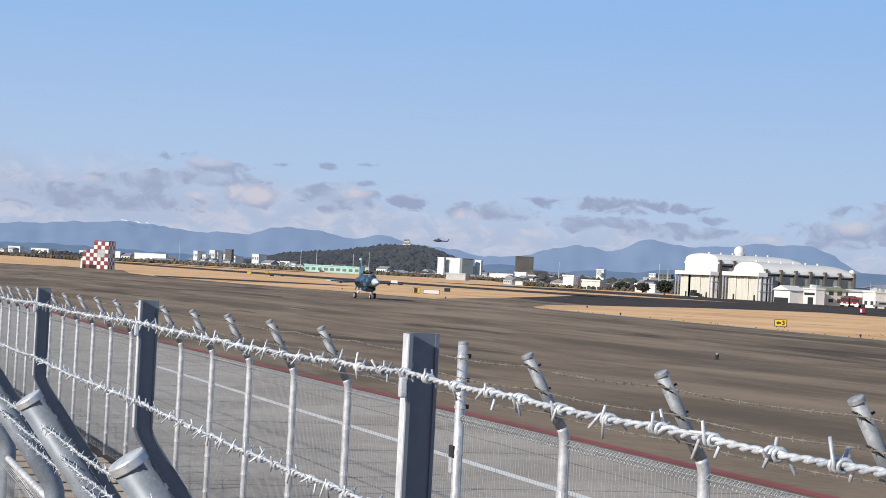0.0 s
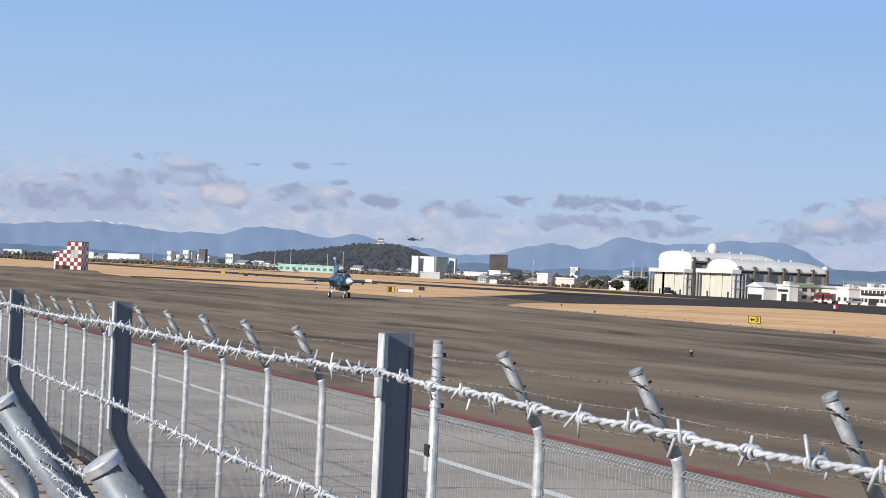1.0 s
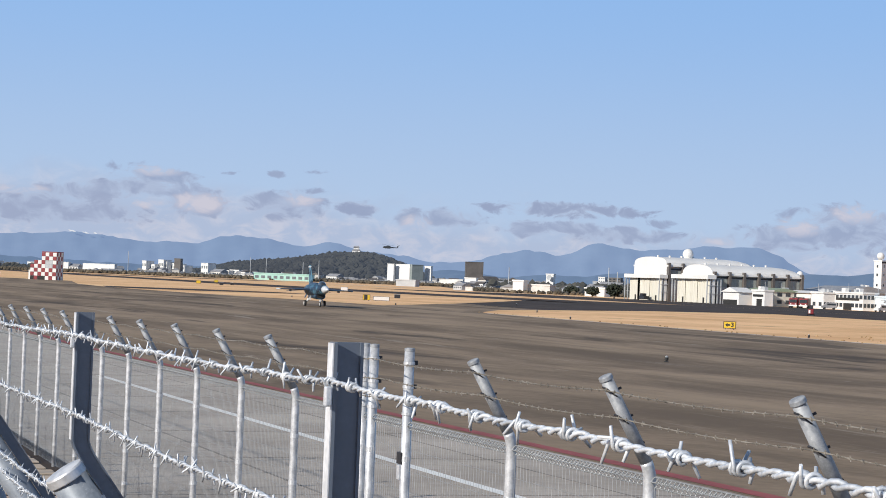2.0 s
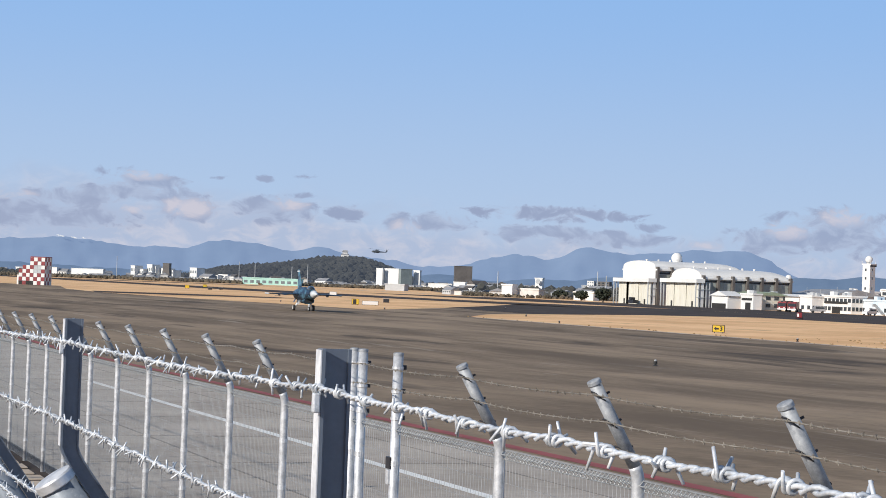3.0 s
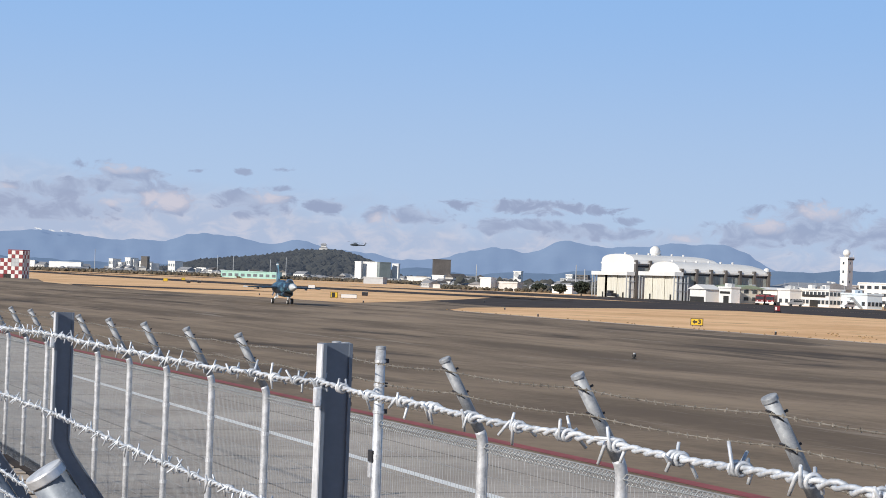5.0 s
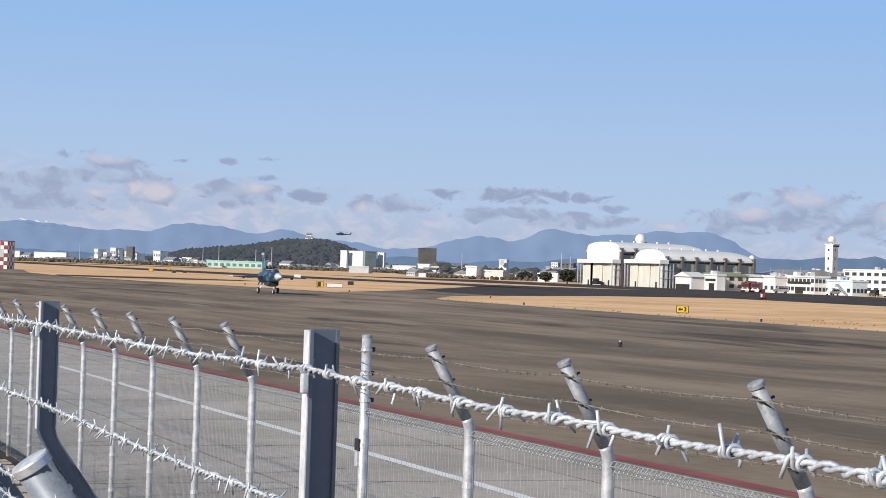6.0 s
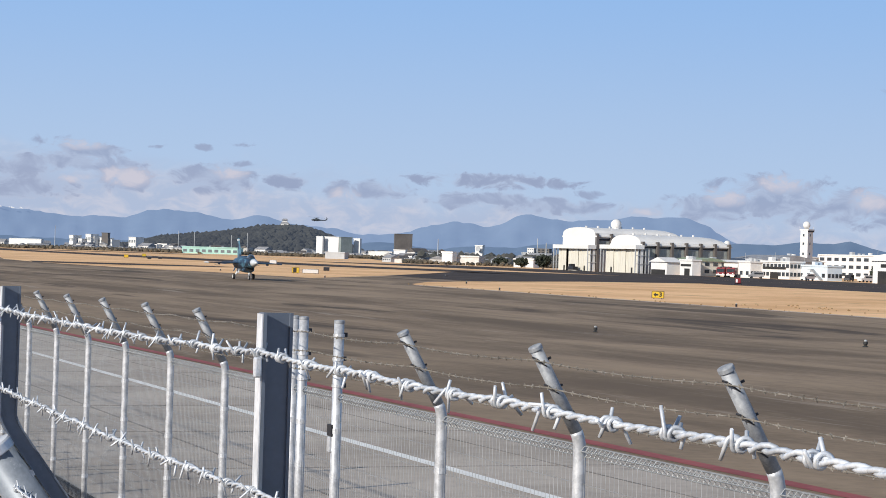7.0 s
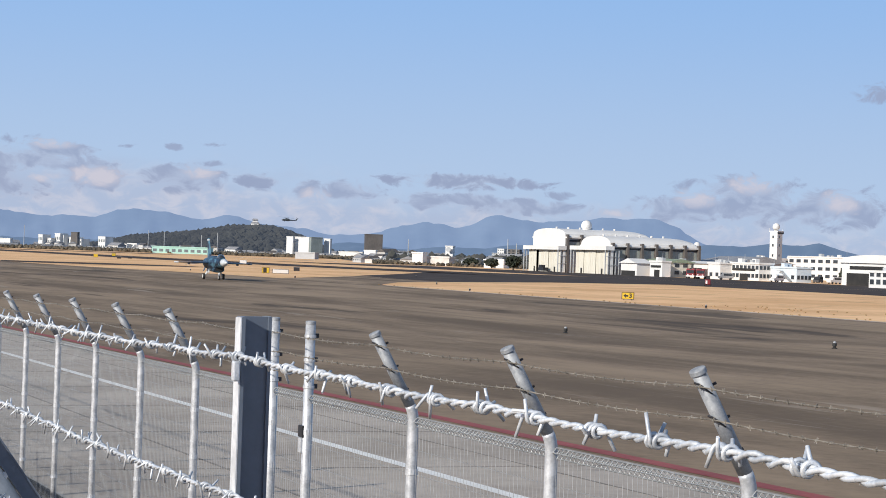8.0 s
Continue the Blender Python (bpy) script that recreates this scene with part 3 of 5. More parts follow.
def barbed_strand(fence, x, z_at, y0, y1, rng):
    """Bright two-wire barbed strand, with four-point barbs wound on about every ten centimetres."""
    v, f = [], []
    lay, step = 0.042, 0.0052
    n = int((y1 - y0) / step)

    def sway(y):
        ph = ((y - NEAR_YS[0]) / 1.998) % 1.0
        return Vector((x + 0.0022 * math.sin(y * 5.1 + x * 40), y, z_at(y) - 0.0062 * 4 * ph * (1 - ph) + 0.0009 * math.sin(y * 17 + x * 11)))

    for k in (0, 1):
        pts = []
        for i in range(n + 1):
            y = y0 + (y1 - y0) * i / n
            if (y > 4.6 and i % 2) or (y > 16 and i % 8 != 1 and i < n):
                continue
            w = 2 * math.pi * y / lay + k * math.pi + 1.3 * math.sin(y * 9.0 + x * 30)
            slack = 1.0 + 0.45 * math.sin(y * 23.0 + 1.7 * math.sin(y * 7.3)) if k else 0.8
            pts.append(sway(y) + Vector((math.cos(w), 0, math.sin(w))) * 0.0021 * slack)
        tube_into(v, f, pts, 0.00205, 6)
    y = y0 + 0.04
    while y < min(y1 - 0.05, 17.0):
        fine = y < 5
        for b in (0, 1):
            a0 = math.pi * b + rng.uniform(-0.75, 0.75)
            yb = y + (0.007 if b else -0.004)
            c = sway(yb)
            turns = rng.choice((1.0, 1.0, 1.4, 1.5))
            m = 14 if fine else 7
            pts = []
            la, lb = rng.uniform(0.008, 0.019), rng.uniform(0.010, 0.019)
            ta, tb = rng.uniform(-0.5, 0.5), rng.uniform(-0.5, 0.5)
            for j in range(m + 1):
                w = a0 + 2 * math.pi * turns * j / m
                pts.append(c + Vector((math.cos(w) * 0.0048, (j / m - 0.5) * 0.008, math.sin(w) * 0.0048)))
            d0 = (pts[0] - pts[1]).normalized() + Vector((0, ta, 0))
            d1 = (pts[-1] - pts[-2]).normalized() + Vector((0, tb, 0))
            full = [pts[0] + d0.normalized() * la] + pts + [pts[-1] + d1.normalized() * lb]
            tube_into(v, f, full, [0.0014] + [0.0017] * len(pts) + [0.0014], 5 if fine else 4, True)
        y += rng.uniform(0.092, 0.116)
    from_mesh("barbed_wire", plain_mesh("barbed_wire", v, f, True), BRIGHT_WIRE, fence, "bright new twisted barbed wire strand")


near_fence = near_fence_run()
barbed_strand(near_fence, 0.678, lambda y: 3.500 - 0.009 * y, 0.35, 58.0, rng)
barbed_strand(near_fence, 0.678, lambda y: 3.335 - 0.009 * y, 0.35, 58.0, rng)
for xo, zo in ((0.715, 3.125), (0.775, 3.030), (0.850, 2.935)):
    barbed_strand(near_fence, xo, lambda y, z=zo: z - 0.009 * y, 0.35, 58.0, rng)


# ---------------------------------------------------------------- distance
def plan(az, d, z=0.0):
    """A place by heading from the stand (clockwise from +y) and distance."""
    return Vector((d * math.sin(radians(az)), d * math.cos(radians(az)), z))


def ridge(name, d, peaks, base, rough, seed, material, label, span=(-22, 62)):
    """A mountain range: a broad wall of slopes whose crest is a sum of rounded peaks and fine noise."""
    verts, faces = [], []
    n, rows = 560, 9
    for i in range(n + 1):
        az = span[0] + (span[1] - span[0]) * i / n
        h = np.interp(az, *zip(*base)) + sum(ph * math.exp(-((az - pa) / pw) ** 2) for pa, ph, pw in peaks)
        h += rough * (noise.noise((az * 1.1, seed, 0)) + 0.5 * noise.noise((az * 3.3, seed, 3)) + 0.25 * noise.noise((az * 9, seed, 5)))
        top = EYE.z + d * math.tan(radians(h))
        for k in range(rows + 1):
            s = k / rows
            q = plan(az, d - (1 - s) ** 1.2 * 380)
            gully = 22 * noise.noise((az * 2.2, s * 2.5, seed + 9)) * s * (1 - s) * 4
            verts.append((q.x, q.y, top * (s ** 1.15) + gully * 0.5 - 1.5 * (1 - s)))
    for i in range(n):
        for k in range(rows):
            q = i * (rows + 1) + k
            faces.append((q, q + rows + 1, q + rows + 2, q + 1))
    ob = from_mesh(name, plain_mesh(name, verts, faces, True), material)
    return tagged(ob, label, "mountains", kind="structure")


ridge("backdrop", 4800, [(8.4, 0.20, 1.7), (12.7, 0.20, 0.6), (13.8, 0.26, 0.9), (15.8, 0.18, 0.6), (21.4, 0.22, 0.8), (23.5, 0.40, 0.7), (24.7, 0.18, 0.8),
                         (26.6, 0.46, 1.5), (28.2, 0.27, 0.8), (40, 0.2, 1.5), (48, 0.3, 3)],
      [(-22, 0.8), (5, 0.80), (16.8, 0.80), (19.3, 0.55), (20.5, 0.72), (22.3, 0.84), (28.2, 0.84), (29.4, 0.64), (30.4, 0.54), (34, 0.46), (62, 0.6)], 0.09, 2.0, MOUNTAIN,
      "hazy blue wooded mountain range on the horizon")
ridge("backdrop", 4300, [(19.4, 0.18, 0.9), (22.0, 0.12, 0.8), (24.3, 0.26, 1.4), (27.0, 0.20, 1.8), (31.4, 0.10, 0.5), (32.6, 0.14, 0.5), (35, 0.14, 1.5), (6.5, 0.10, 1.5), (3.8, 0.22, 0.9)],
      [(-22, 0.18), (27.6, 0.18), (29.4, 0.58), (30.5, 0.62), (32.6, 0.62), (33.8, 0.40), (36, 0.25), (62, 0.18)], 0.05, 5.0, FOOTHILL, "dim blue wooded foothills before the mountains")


def snow_field(az, el, w, h, seed):
    """A ragged sliver of snow lying just below the far crest."""
    r = random.Random(seed)
    top, low = [], []
    for i in range(9):
        u = i / 8
        p = plan(az + w * (u - 0.5), 4770)
        z = EYE.z + 4770 * math.tan(radians(el - h * u * 0.8))
        t = 4770 * radians(h) * math.sin(math.pi * u) * r.uniform(0.3, 1.0)
        top.append((p.x, p.y, z + t / 2))
        low.append((p.x, p.y, z - t / 2 - 0.5))
    verts = top + low + [(x, y + 6, z) for x, y, z in top] + [(x, y + 6, z) for x, y, z in low]
    faces = [(i, i + 1, i + 10, i + 9) for i in range(8)] + [(i + 18, i + 27, i + 28, i + 19) for i in range(8)] + [(i, i + 18, i + 19, i + 1) for i in range(8)] + [(i + 9, i + 10, i + 28, i + 27) for i in range(8)]
    tagged(from_mesh("snow", plain_mesh("snow", verts, faces), LINE_WHITE), "white snow patch on the far mountain crest", "snow", kind="structure")


snow_field(8.50, 1.06, 0.22, 0.05, 1)
snow_field(8.88, 1.02, 0.18, 0.045, 2)
snow_field(9.15, 1.02, 0.09, 0.05, 3)


def clumps(name, places, material, parent=None, seed=1):
    """Many small leafy lumps, each a dented low ball. places: (x, y, z, size)."""
    r = random.Random(seed)
    bm = bmesh.new()
    bmesh.ops.create_icosphere(bm, subdivisions=1, radius=1.0)
    bm.verts.index_update()
    base = [v.co.copy() for v in bm.verts]
    tris = [[v.index for v in f.verts] for f in bm.faces]
    bm.free()
    verts, faces = [], []
    for x, y, z, s in places:
        o = len(verts)
        for b in base:
            k = s * r.uniform(0.65, 1.25)
            verts.append((x + b.x * k, y + b.y * k, z + b.z * k * 0.85))
        faces += [tuple(o + i for i in t) for t in tris]
    return from_mesh(name, plain_mesh(name, verts, faces), material, parent)


def castle_hill():
    """Low wooded hill with a small white keep on top."""
    r = random.Random(3)
    d = 3000.0

    def crest(az):
        pts = [(11.6, 0.02), (12.4, 0.24), (13.0, 0.40), (14.2, 0.52), (15.2, 0.66), (16.0, 0.80), (16.6, 0.83), (17.2, 0.80), (17.8, 0.60), (18.3, 0.36), (18.9, 0.12), (19.6, 0.0)]
        for (a0, h0), (a1, h1) in zip(pts[:-1], pts[1:]):
            if a0 <= az <= a1:
                return h0 + (h1 - h0) * (az - a0) / (a1 - a0)
        return 0.0

    verts, faces, n, rows = [], [], 90, 8
    places = []
    for i in range(n + 1):
        az = 11.6 + 8.0 * i / n
        top = EYE.z * 0 + d * math.tan(radians(crest(az)))
        for k in range(rows + 1):
            s = k / rows
            q = plan(az, d - 320 * (1 - s))
            verts.append((q.x, q.y, max(top - 7, 0) * math.sin(s * math.pi / 2) - 0.5))
    for i in range(n):
        for k in range(rows):
            q = i * (rows + 1) + k
            faces.append((q, q + rows + 1, q + rows + 2, q + 1))
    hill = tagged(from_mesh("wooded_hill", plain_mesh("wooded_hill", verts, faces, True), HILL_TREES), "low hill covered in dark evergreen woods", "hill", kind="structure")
    for _ in range(4200):
        az, s = 11.6 + 8.0 * r.random(), r.random() ** 0.7
        top = d * math.tan(radians(crest(az)))
        if top < 4:
            continue
        q = plan(az, d - 320 * (1 - s))
        places.append((q.x, q.y, max(top - 7, 0) * math.sin(s * math.pi / 2) + r.uniform(0, 4.5), r.uniform(3.0, 6.5)))
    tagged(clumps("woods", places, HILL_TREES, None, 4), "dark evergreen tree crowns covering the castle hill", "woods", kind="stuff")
    keep = thing("castle_keep", "small white castle keep with dark roofs on the hilltop", "castle", plan(16.55, 2990, 39.5), -20)
    part("wall", boxed(-6, 6, -5, 5, 0, 6), WHITE, keep)
    for z, w in ((6, 6.6), (10.5, 5.0)):
        bm = bmesh.new()
        lo = [bm.verts.new((sx * w, sy * w * 0.85, z)) for sx, sy in ((-1, -1), (1, -1), (1, 1), (-1, 1))]
        hi = [bm.verts.new((sx * w * 0.55, sy * w * 0.35, z + 2.6)) for sx, sy in ((-1, -1), (1, -1), (1, 1), (-1, 1))]
        for i in range(4):
            bm.faces.new((lo[i], lo[(i + 1) % 4], hi[(i + 1) % 4], hi[i]))
        bm.faces.new(hi)
        bm.faces.new(list(reversed(lo)))
        part("roof", bm, ROOF_GREY, keep)
    part("upper_wall", boxed(-3.6, 3.6, -3, 3, 7.8, 10.6), WHITE, keep)


castle_hill()


# ---------------------------------------------------------------- hangars and base buildings
def windows_on(parent, wall_x, ys, zs, w, h, face="x", frame_mat=None, pane_mat=None):
    """Recessed-looking dark panes with a frame, set 3 cm proud of a wall that faces -x (or -y)."""
    for y in ys:
        for z in zs:
            if face == "x":
                fr = boxed(wall_x - 0.06, wall_x + 0.02, y - w / 2 - 0.1, y + w / 2 + 0.1, z - 0.1, z + h + 0.1)
                pn = boxed(wall_x - 0.09, wall_x - 0.05, y - w / 2, y + w / 2, z, z + h)
            else:
                fr = boxed(y - w / 2 - 0.1, y + w / 2 + 0.1, wall_x - 0.06, wall_x + 0.02, z - 0.1, z + h + 0.1)
                pn = boxed(y - w / 2, y + w / 2, wall_x - 0.09, wall_x - 0.05, z, z + h)
            f = part("window", fr, frame_mat or GREY_WALL, parent)
            part("pane", pn, pane_mat or GLASS, f)


def arch_hangar(x0, y0, y1, v0, v1, deep, lintel, eave, top, label, bulge, gap=None):
    """Vaulted hangar: doors face -x, the vault runs along +x and rounds off at its far end. y0..y1: door front; v0..v1: the vault's span."""
    mid = (y0 + y1) / 2
    h = thing("hangar", label, "hangar", (x0, mid, 0.0), group="arched hangars by the runway")
    half, va, vc = (y1 - y0) / 2, (v1 - v0) / 2, (v0 + v1) / 2 - mid
    n = 22
    arc = [(-math.cos(math.pi * i / n), math.sin(math.pi * i / n) ** bulge) for i in range(1, n)]
    rings = []
    for x, k in ((0.6, 1.0), (deep - 7, 1.0), (deep - 4, 0.94), (deep - 2, 0.80), (deep - 0.7, 0.52), (deep, 0.10)):
        rings.append([(x, vc - va, lintel), (x, vc - va, eave)] + [(x, vc + va * c, eave + (top - eave) * w * k) for c, w in arc] + [(x, vc + va, eave), (x, vc + va, lintel)])
    v, f = loft(rings)
    from_mesh("vault", plain_mesh("vault", v, f), WHITE, h, "white vaulted roof")
    for sgn in (-1, 1):
        w = vc + sgn * va
        part("side_wall", boxed(0.7, deep - 0.4, min(w - sgn * 0.05, w + sgn * 0.12), max(w - sgn * 0.05, w + sgn * 0.12), 0, eave - 0.3), GREY_WALL, h, "grey clad side wall in shade")
        part("eave", boxed(0.75, deep - 0.3, min(w - sgn * 0.02, w + sgn * 1.1), max(w - sgn * 0.02, w + sgn * 1.1), eave - 0.28, eave + 0.22), WHITE, h)
    w = vc - va
    bays = 6
    for i in range(bays + 1):
        x = 1.2 + (deep - 2.4) * i / bays
        part("buttress", boxed(x - 0.38, x + 0.38, w - 1.5, w - 0.13, 0, eave + 1.0), DARK_WALL, h)
        if i < bays:
            step = (deep - 2.4) / bays
            part("clerestory", boxed(x + 0.5, x + step / 2 - 0.1, w - 0.20, w - 0.13, eave * 0.58, eave * 0.86), CLERESTORY, h)
            part("clerestory", boxed(x + step / 2 + 0.1, x + step - 0.5, w - 0.20, w - 0.13, eave * 0.58, eave * 0.86), CLERESTORY, h)
            # dark strip on the wall, painted shade below the eave
            part("eave_shade", boxed(x + 0.39, x + step - 0.39, w - 0.30, w - 0.13, eave * 0.88, eave * 0.93), DARK_METAL, h)
    # door housing, with open pockets for the leaves on both sides
    part("lintel", boxed(-2.6, 0.55, -half - 0.6, half + 0.6, lintel - 1.35, lintel), WHITE, h)
    part("pier", boxed(-0.4, 0.5, -half, -half + 1.0, 0, lintel - 1.35), WHITE, h)
    part("pier", boxed(-0.4, 0.5, half - 1.0, half, 0, lintel - 1.35), WHITE, h)
    for sgn in (-1, 1):
        for x in (-2.4, -1.3, 1.4, 2.6):
            part("pocket_post", boxed(x - 0.14, x + 0.14, sgn * half - 0.16, sgn * half + 0.16, 0, lintel - 1.352), GREY_WALL, h)
        for z in (lintel * 0.33, lintel * 0.62):
            part("pocket_rail", boxed(-2.4, 2.6, sgn * (half + 0.24) - 0.07, sgn * (half + 0.24) + 0.07, z, z + 0.16), GREY_WALL, h)
    part("opening", boxed(0.3, 0.58, -half + 1.0, half - 1.0, 0, lintel - 1.352), DARK_IN, h)
    leaves = 8
    lw = (2 * half - 2.0) / leaves
    for i in range(leaves):
        y = -half + 1.0 + lw * i
        narrow = lw * 0.45 if i == gap else 0.0
        dx = (-1.0, -0.86, -0.72)[i % 3]
        d = part("door_leaf", boxed(dx, dx + 0.13, y - 0.02, y + lw + 0.02 - narrow, 0.1, lintel - 1.4), CREAM, h, "tall cream sliding door leaf")
        for k in (0.33, 0.67):
            if y + lw * k < y + lw - narrow:
                part("rib", boxed(dx - 0.07, dx - 0.002, y + lw * k - 0.09, y + lw * k + 0.09, 0.2, lintel - 1.5), CREAM, d)
        if i in (1, 6):
            part("wicket", boxed(dx - 0.09, dx - 0.003, y + 0.8, y + 1.9, 0.1, 1.9), DARK_IN, d, "dark wicket opening")
    for i in range(6):
        x = 3.5 + (deep - 12) * i / 5
        v, f = lathe([(0.35, 0), (0.35, 0.4), (0.5, 0.45), (0.3, 0.7)], 8)
        o = from_mesh("roof_vent", plain_mesh("roof_vent", v, f), WHITE, h)
        o.location = (x, vc, top - 0.1)
    return h


HX = 300.0
arch_hangar(HX, 631.2, 660.0, 632.2, 659.0, 35, 9.2, 12.3, 15.5, "large white vaulted hangar with cream sliding doors, one leaf open", 0.50, gap=5)
arch_hangar(HX - 4, 586.4, 612.6, 589.0, 611.0, 34.5, 9.3, 9.5, 12.8, "white vaulted hangar with closed cream sliding doors", 0.72)

v, f = lathe([(0.9, 0), (0.9, 1.0), (1.6, 1.3)] + [(2.1 * math.sin(w), 3.1 - 2.1 * math.cos(w)) for w in [0.7 + 2.35 * i / 9 for i in range(10)]], 18)
ob = from_mesh("radome", plain_mesh("radome", v, f, True), WHITE)
ob.scale = (0.92, 0.92, 0.92)
ob.location = (HX + 14, 643, 14.0)
tagged(ob, "white ball-shaped radome standing on the hangar roof", "radome")
v, f = lathe([(0.55, -12.26), (0.55, -0.01), (0.7, 0), (0.7, 0.8)] + [(1.5 * math.sin(w), 2.2 - 1.5 * math.cos(w)) for w in [0.7 + 2.35 * i / 9 for i in range(10)]], 16)
ob = from_mesh("radome", plain_mesh("radome", v, f, True), WHITE)
ob.scale = (0.75, 0.75, 0.75)
ob.location = (HX + 34, 598, 9.2)
tagged(ob, "small white ball-shaped radome on a mast behind the hangar", "radome")


def facade(name, x, az0, az1, top, deep, mat, label, category, roof="flat", rows=0, cols=0, roofmat=None, base=0.0, win=(1.6, 1.1), dark=None, turn=0.0):
    """A building whose long front faces the runway (-x), between two headings; turn swings it about its middle."""
    ya, yb = x / math.tan(radians(az1)), x / math.tan(radians(az0))
    half = (yb - ya) / 2
    t = thing(name, label, category, (x, (ya + yb) / 2, base), turn)
    part("wall", boxed(0, deep, -half, half, 0, top), mat, t)
    rm = roofmat or ROOF_GREY
    if roof == "flat":
        part("parapet", boxed(-0.25, deep + 0.25, -half - 0.25, half + 0.25, top + 0.002, top + 0.5), mat, t)
    elif roof == "gable":
        bm = bmesh.new()
        r = []
        for xx in (-0.6, deep + 0.6):
            r.append([bm.verts.new((xx, yy, zz)) for yy, zz in ((-half - 0.6, top + 0.02), (0, top + min(half * 0.28, 1.9)), (half + 0.6, top + 0.02))])
        bm.faces.new(r[0])
        bm.faces.new(list(reversed(r[1])))
        for i, j in ((0, 1), (1, 2), (2, 0)):
            bm.faces.new((r[0][i], r[1][i], r[1][j], r[0][j]))
        bmesh.ops.recalc_face_normals(bm, faces=bm.faces[:])
        part("roof", bm, rm, t)
    elif roof == "curved":
        rings = [[(xx, half * 1.03 * math.cos(math.pi * i / 14), top + 0.02 + 2.2 * math.sin(math.pi * i / 14) ** 0.8) for i in range(15)] for xx in (-0.6, deep + 0.6)]
        v, f = loft(rings)
        from_mesh("roof", plain_mesh("roof", v, f), rm, t)
    elif roof == "shed":
        bm = bmesh.new()
        r = []
        for yy in (-half - 0.5, half + 0.5):
            r.append([bm.verts.new((xx, yy, zz)) for xx, zz in ((-0.8, top + 0.02), (deep * 0.5, top + deep * 0.10), (deep + 0.8, top + 0.02))])
        bm.faces.new(r[0])
        bm.faces.new(list(reversed(r[1])))
        for i, j in ((0, 1), (1, 2), (2, 0)):
            bm.faces.new((r[0][i], r[1][i], r[1][j], r[0][j]))
        bmesh.ops.recalc_face_normals(bm, faces=bm.faces[:])
        part("roof", bm, rm, t)
    if rows:
        pitch = 2 * half / cols
        windows_on(t, 0, [-half + pitch * (i + 0.5) for i in range(cols)], [0.9 + (top / rows) * k for k in range(rows)], min(win[0], pitch * 0.7), win[1])
        windows_on(t, -half, [deep * (i + 0.5) / 4 for i in range(4)], [0.9 + (top / rows) * k for k in range(rows)], min(win[0], deep / 6), win[1], "y")
    if roof == "flat":
        rr = random.Random(int(az0 * 100))
        for _ in range(4):
            yy, xx, q = rr.uniform(-half * 0.8, half * 0.8), rr.uniform(0.5, max(deep - 1.8, 0.6)), rr.uniform(0.5, 1.1)
            part("roof_unit", boxed(xx, xx + q * 1.2, yy - q, yy + q, top + 0.503, top + 0.55 + q), GREY_WALL if rr.random() < 0.6 else mat, t)
        yy = rr.uniform(-half * 0.7, half * 0.7)
        part("aerial", boxed(deep * 0.4, deep * 0.4 + 0.08, yy, yy + 0.08, top + 0.503, top + 3.0), GREY_WALL, t)
    for dy0, dy1, z0, z1 in dark or ():
        part("opening", boxed(-0.16, -0.003, -half + dy0 * 2 * half, -half + dy1 * 2 * half, z0, z1), DARK_IN, t)
    return t


# low buildings beside the hangars, along the apron
facade("workshop", 296, 27.05, 27.50, 4.0, 5, WHITE, "small white gabled workshop with an open dark front", "workshop", "gable", roofmat=WHITE, dark=[(0.1, 0.95, 0.0, 1.6)])
facade("office_block", 303, 27.52, 28.28, 4.6, 12, CREAM, "two-storey cream office with a green roof", "office", "shed", 2, 6, ROOF_GREEN)
facade("stair_block", 298, 27.87, 28.22, 4.6, 3, WHITE, "white stair block with a dark window band", "office", "flat", dark=[(0.1, 0.9, 2.9, 3.6), (0.2, 0.6, 0, 2.2)])
facade("office_block", 309, 28.30, 28.72, 4.4, 4, GREY_WALL, "pale grey two-storey office between white halls", "office", "flat", 2, 3)
facade("store_hall", 338, 29.12, 30.30, 5.4, 22, GREY_WALL, "grey store hall with a wide sloping grey roof", "hall", "shed")
facade("equipment_hall", 313.5, 28.74, 29.50, 4.6, 8, WHITE, "long low white hall with a shaded entrance", "hall", "shed", roofmat=WHITE, dark=[(0.22, 0.98, 1.0, 3.2)])
facade("annex", 304, 29.52, 29.86, 4.6, 4, WHITE, "plain white annex with one dark window", "annex", "flat", 1, 2)
facade("annex", 316, 29.88, 30.06, 4.2, 4, GREY_WALL, "grey set-back annex with small windows", "annex", "flat", 2, 2)
facade("office_block", 308, 30.08, 30.95, 4.9, 5, WHITE, "white two-storey base office with ribbon windows", "office", "flat", 2, 8, dark=[(0.12, 0.85, 2.9, 3.6), (0.35, 0.6, 0.0, 2.0)])
stair_house = facade("office_block", 312, 30.98, 32.0, 4.0, 5, PALE_BLUE, "pale blue low office with an outside stair", "office", "flat", 1, 5)
bm = bmesh.new()
for k in range(12):
    box(bm, -1.3, -0.15, -3.0 - k * 0.45, -2.55 - k * 0.45, 3.1 - k * 0.26, 3.3 - k * 0.26)
box(bm, -1.3, -0.15, -2.5, -1.2, 3.1, 3.3)
part("outside_stair", bm, GREY_WALL, stair_house, "grey outside stair")
facade("office_block", 420, 30.55, 31.2, 7.6, 14, WHITE, "white office block behind the tower, rows of windows", "office", "flat", 3, 9)
facade("office_block", 420, 31.75, 33.6, 8.6, 16, WHITE, "long white office block with three rows of windows", "office", "flat", 3, 9, win=(3.0, 1.2))
facade("office_block", 440, 33.2, 34.6, 7.6, 16, WHITE, "white office block with a plant room on its roof", "office", "flat", 2, 10)
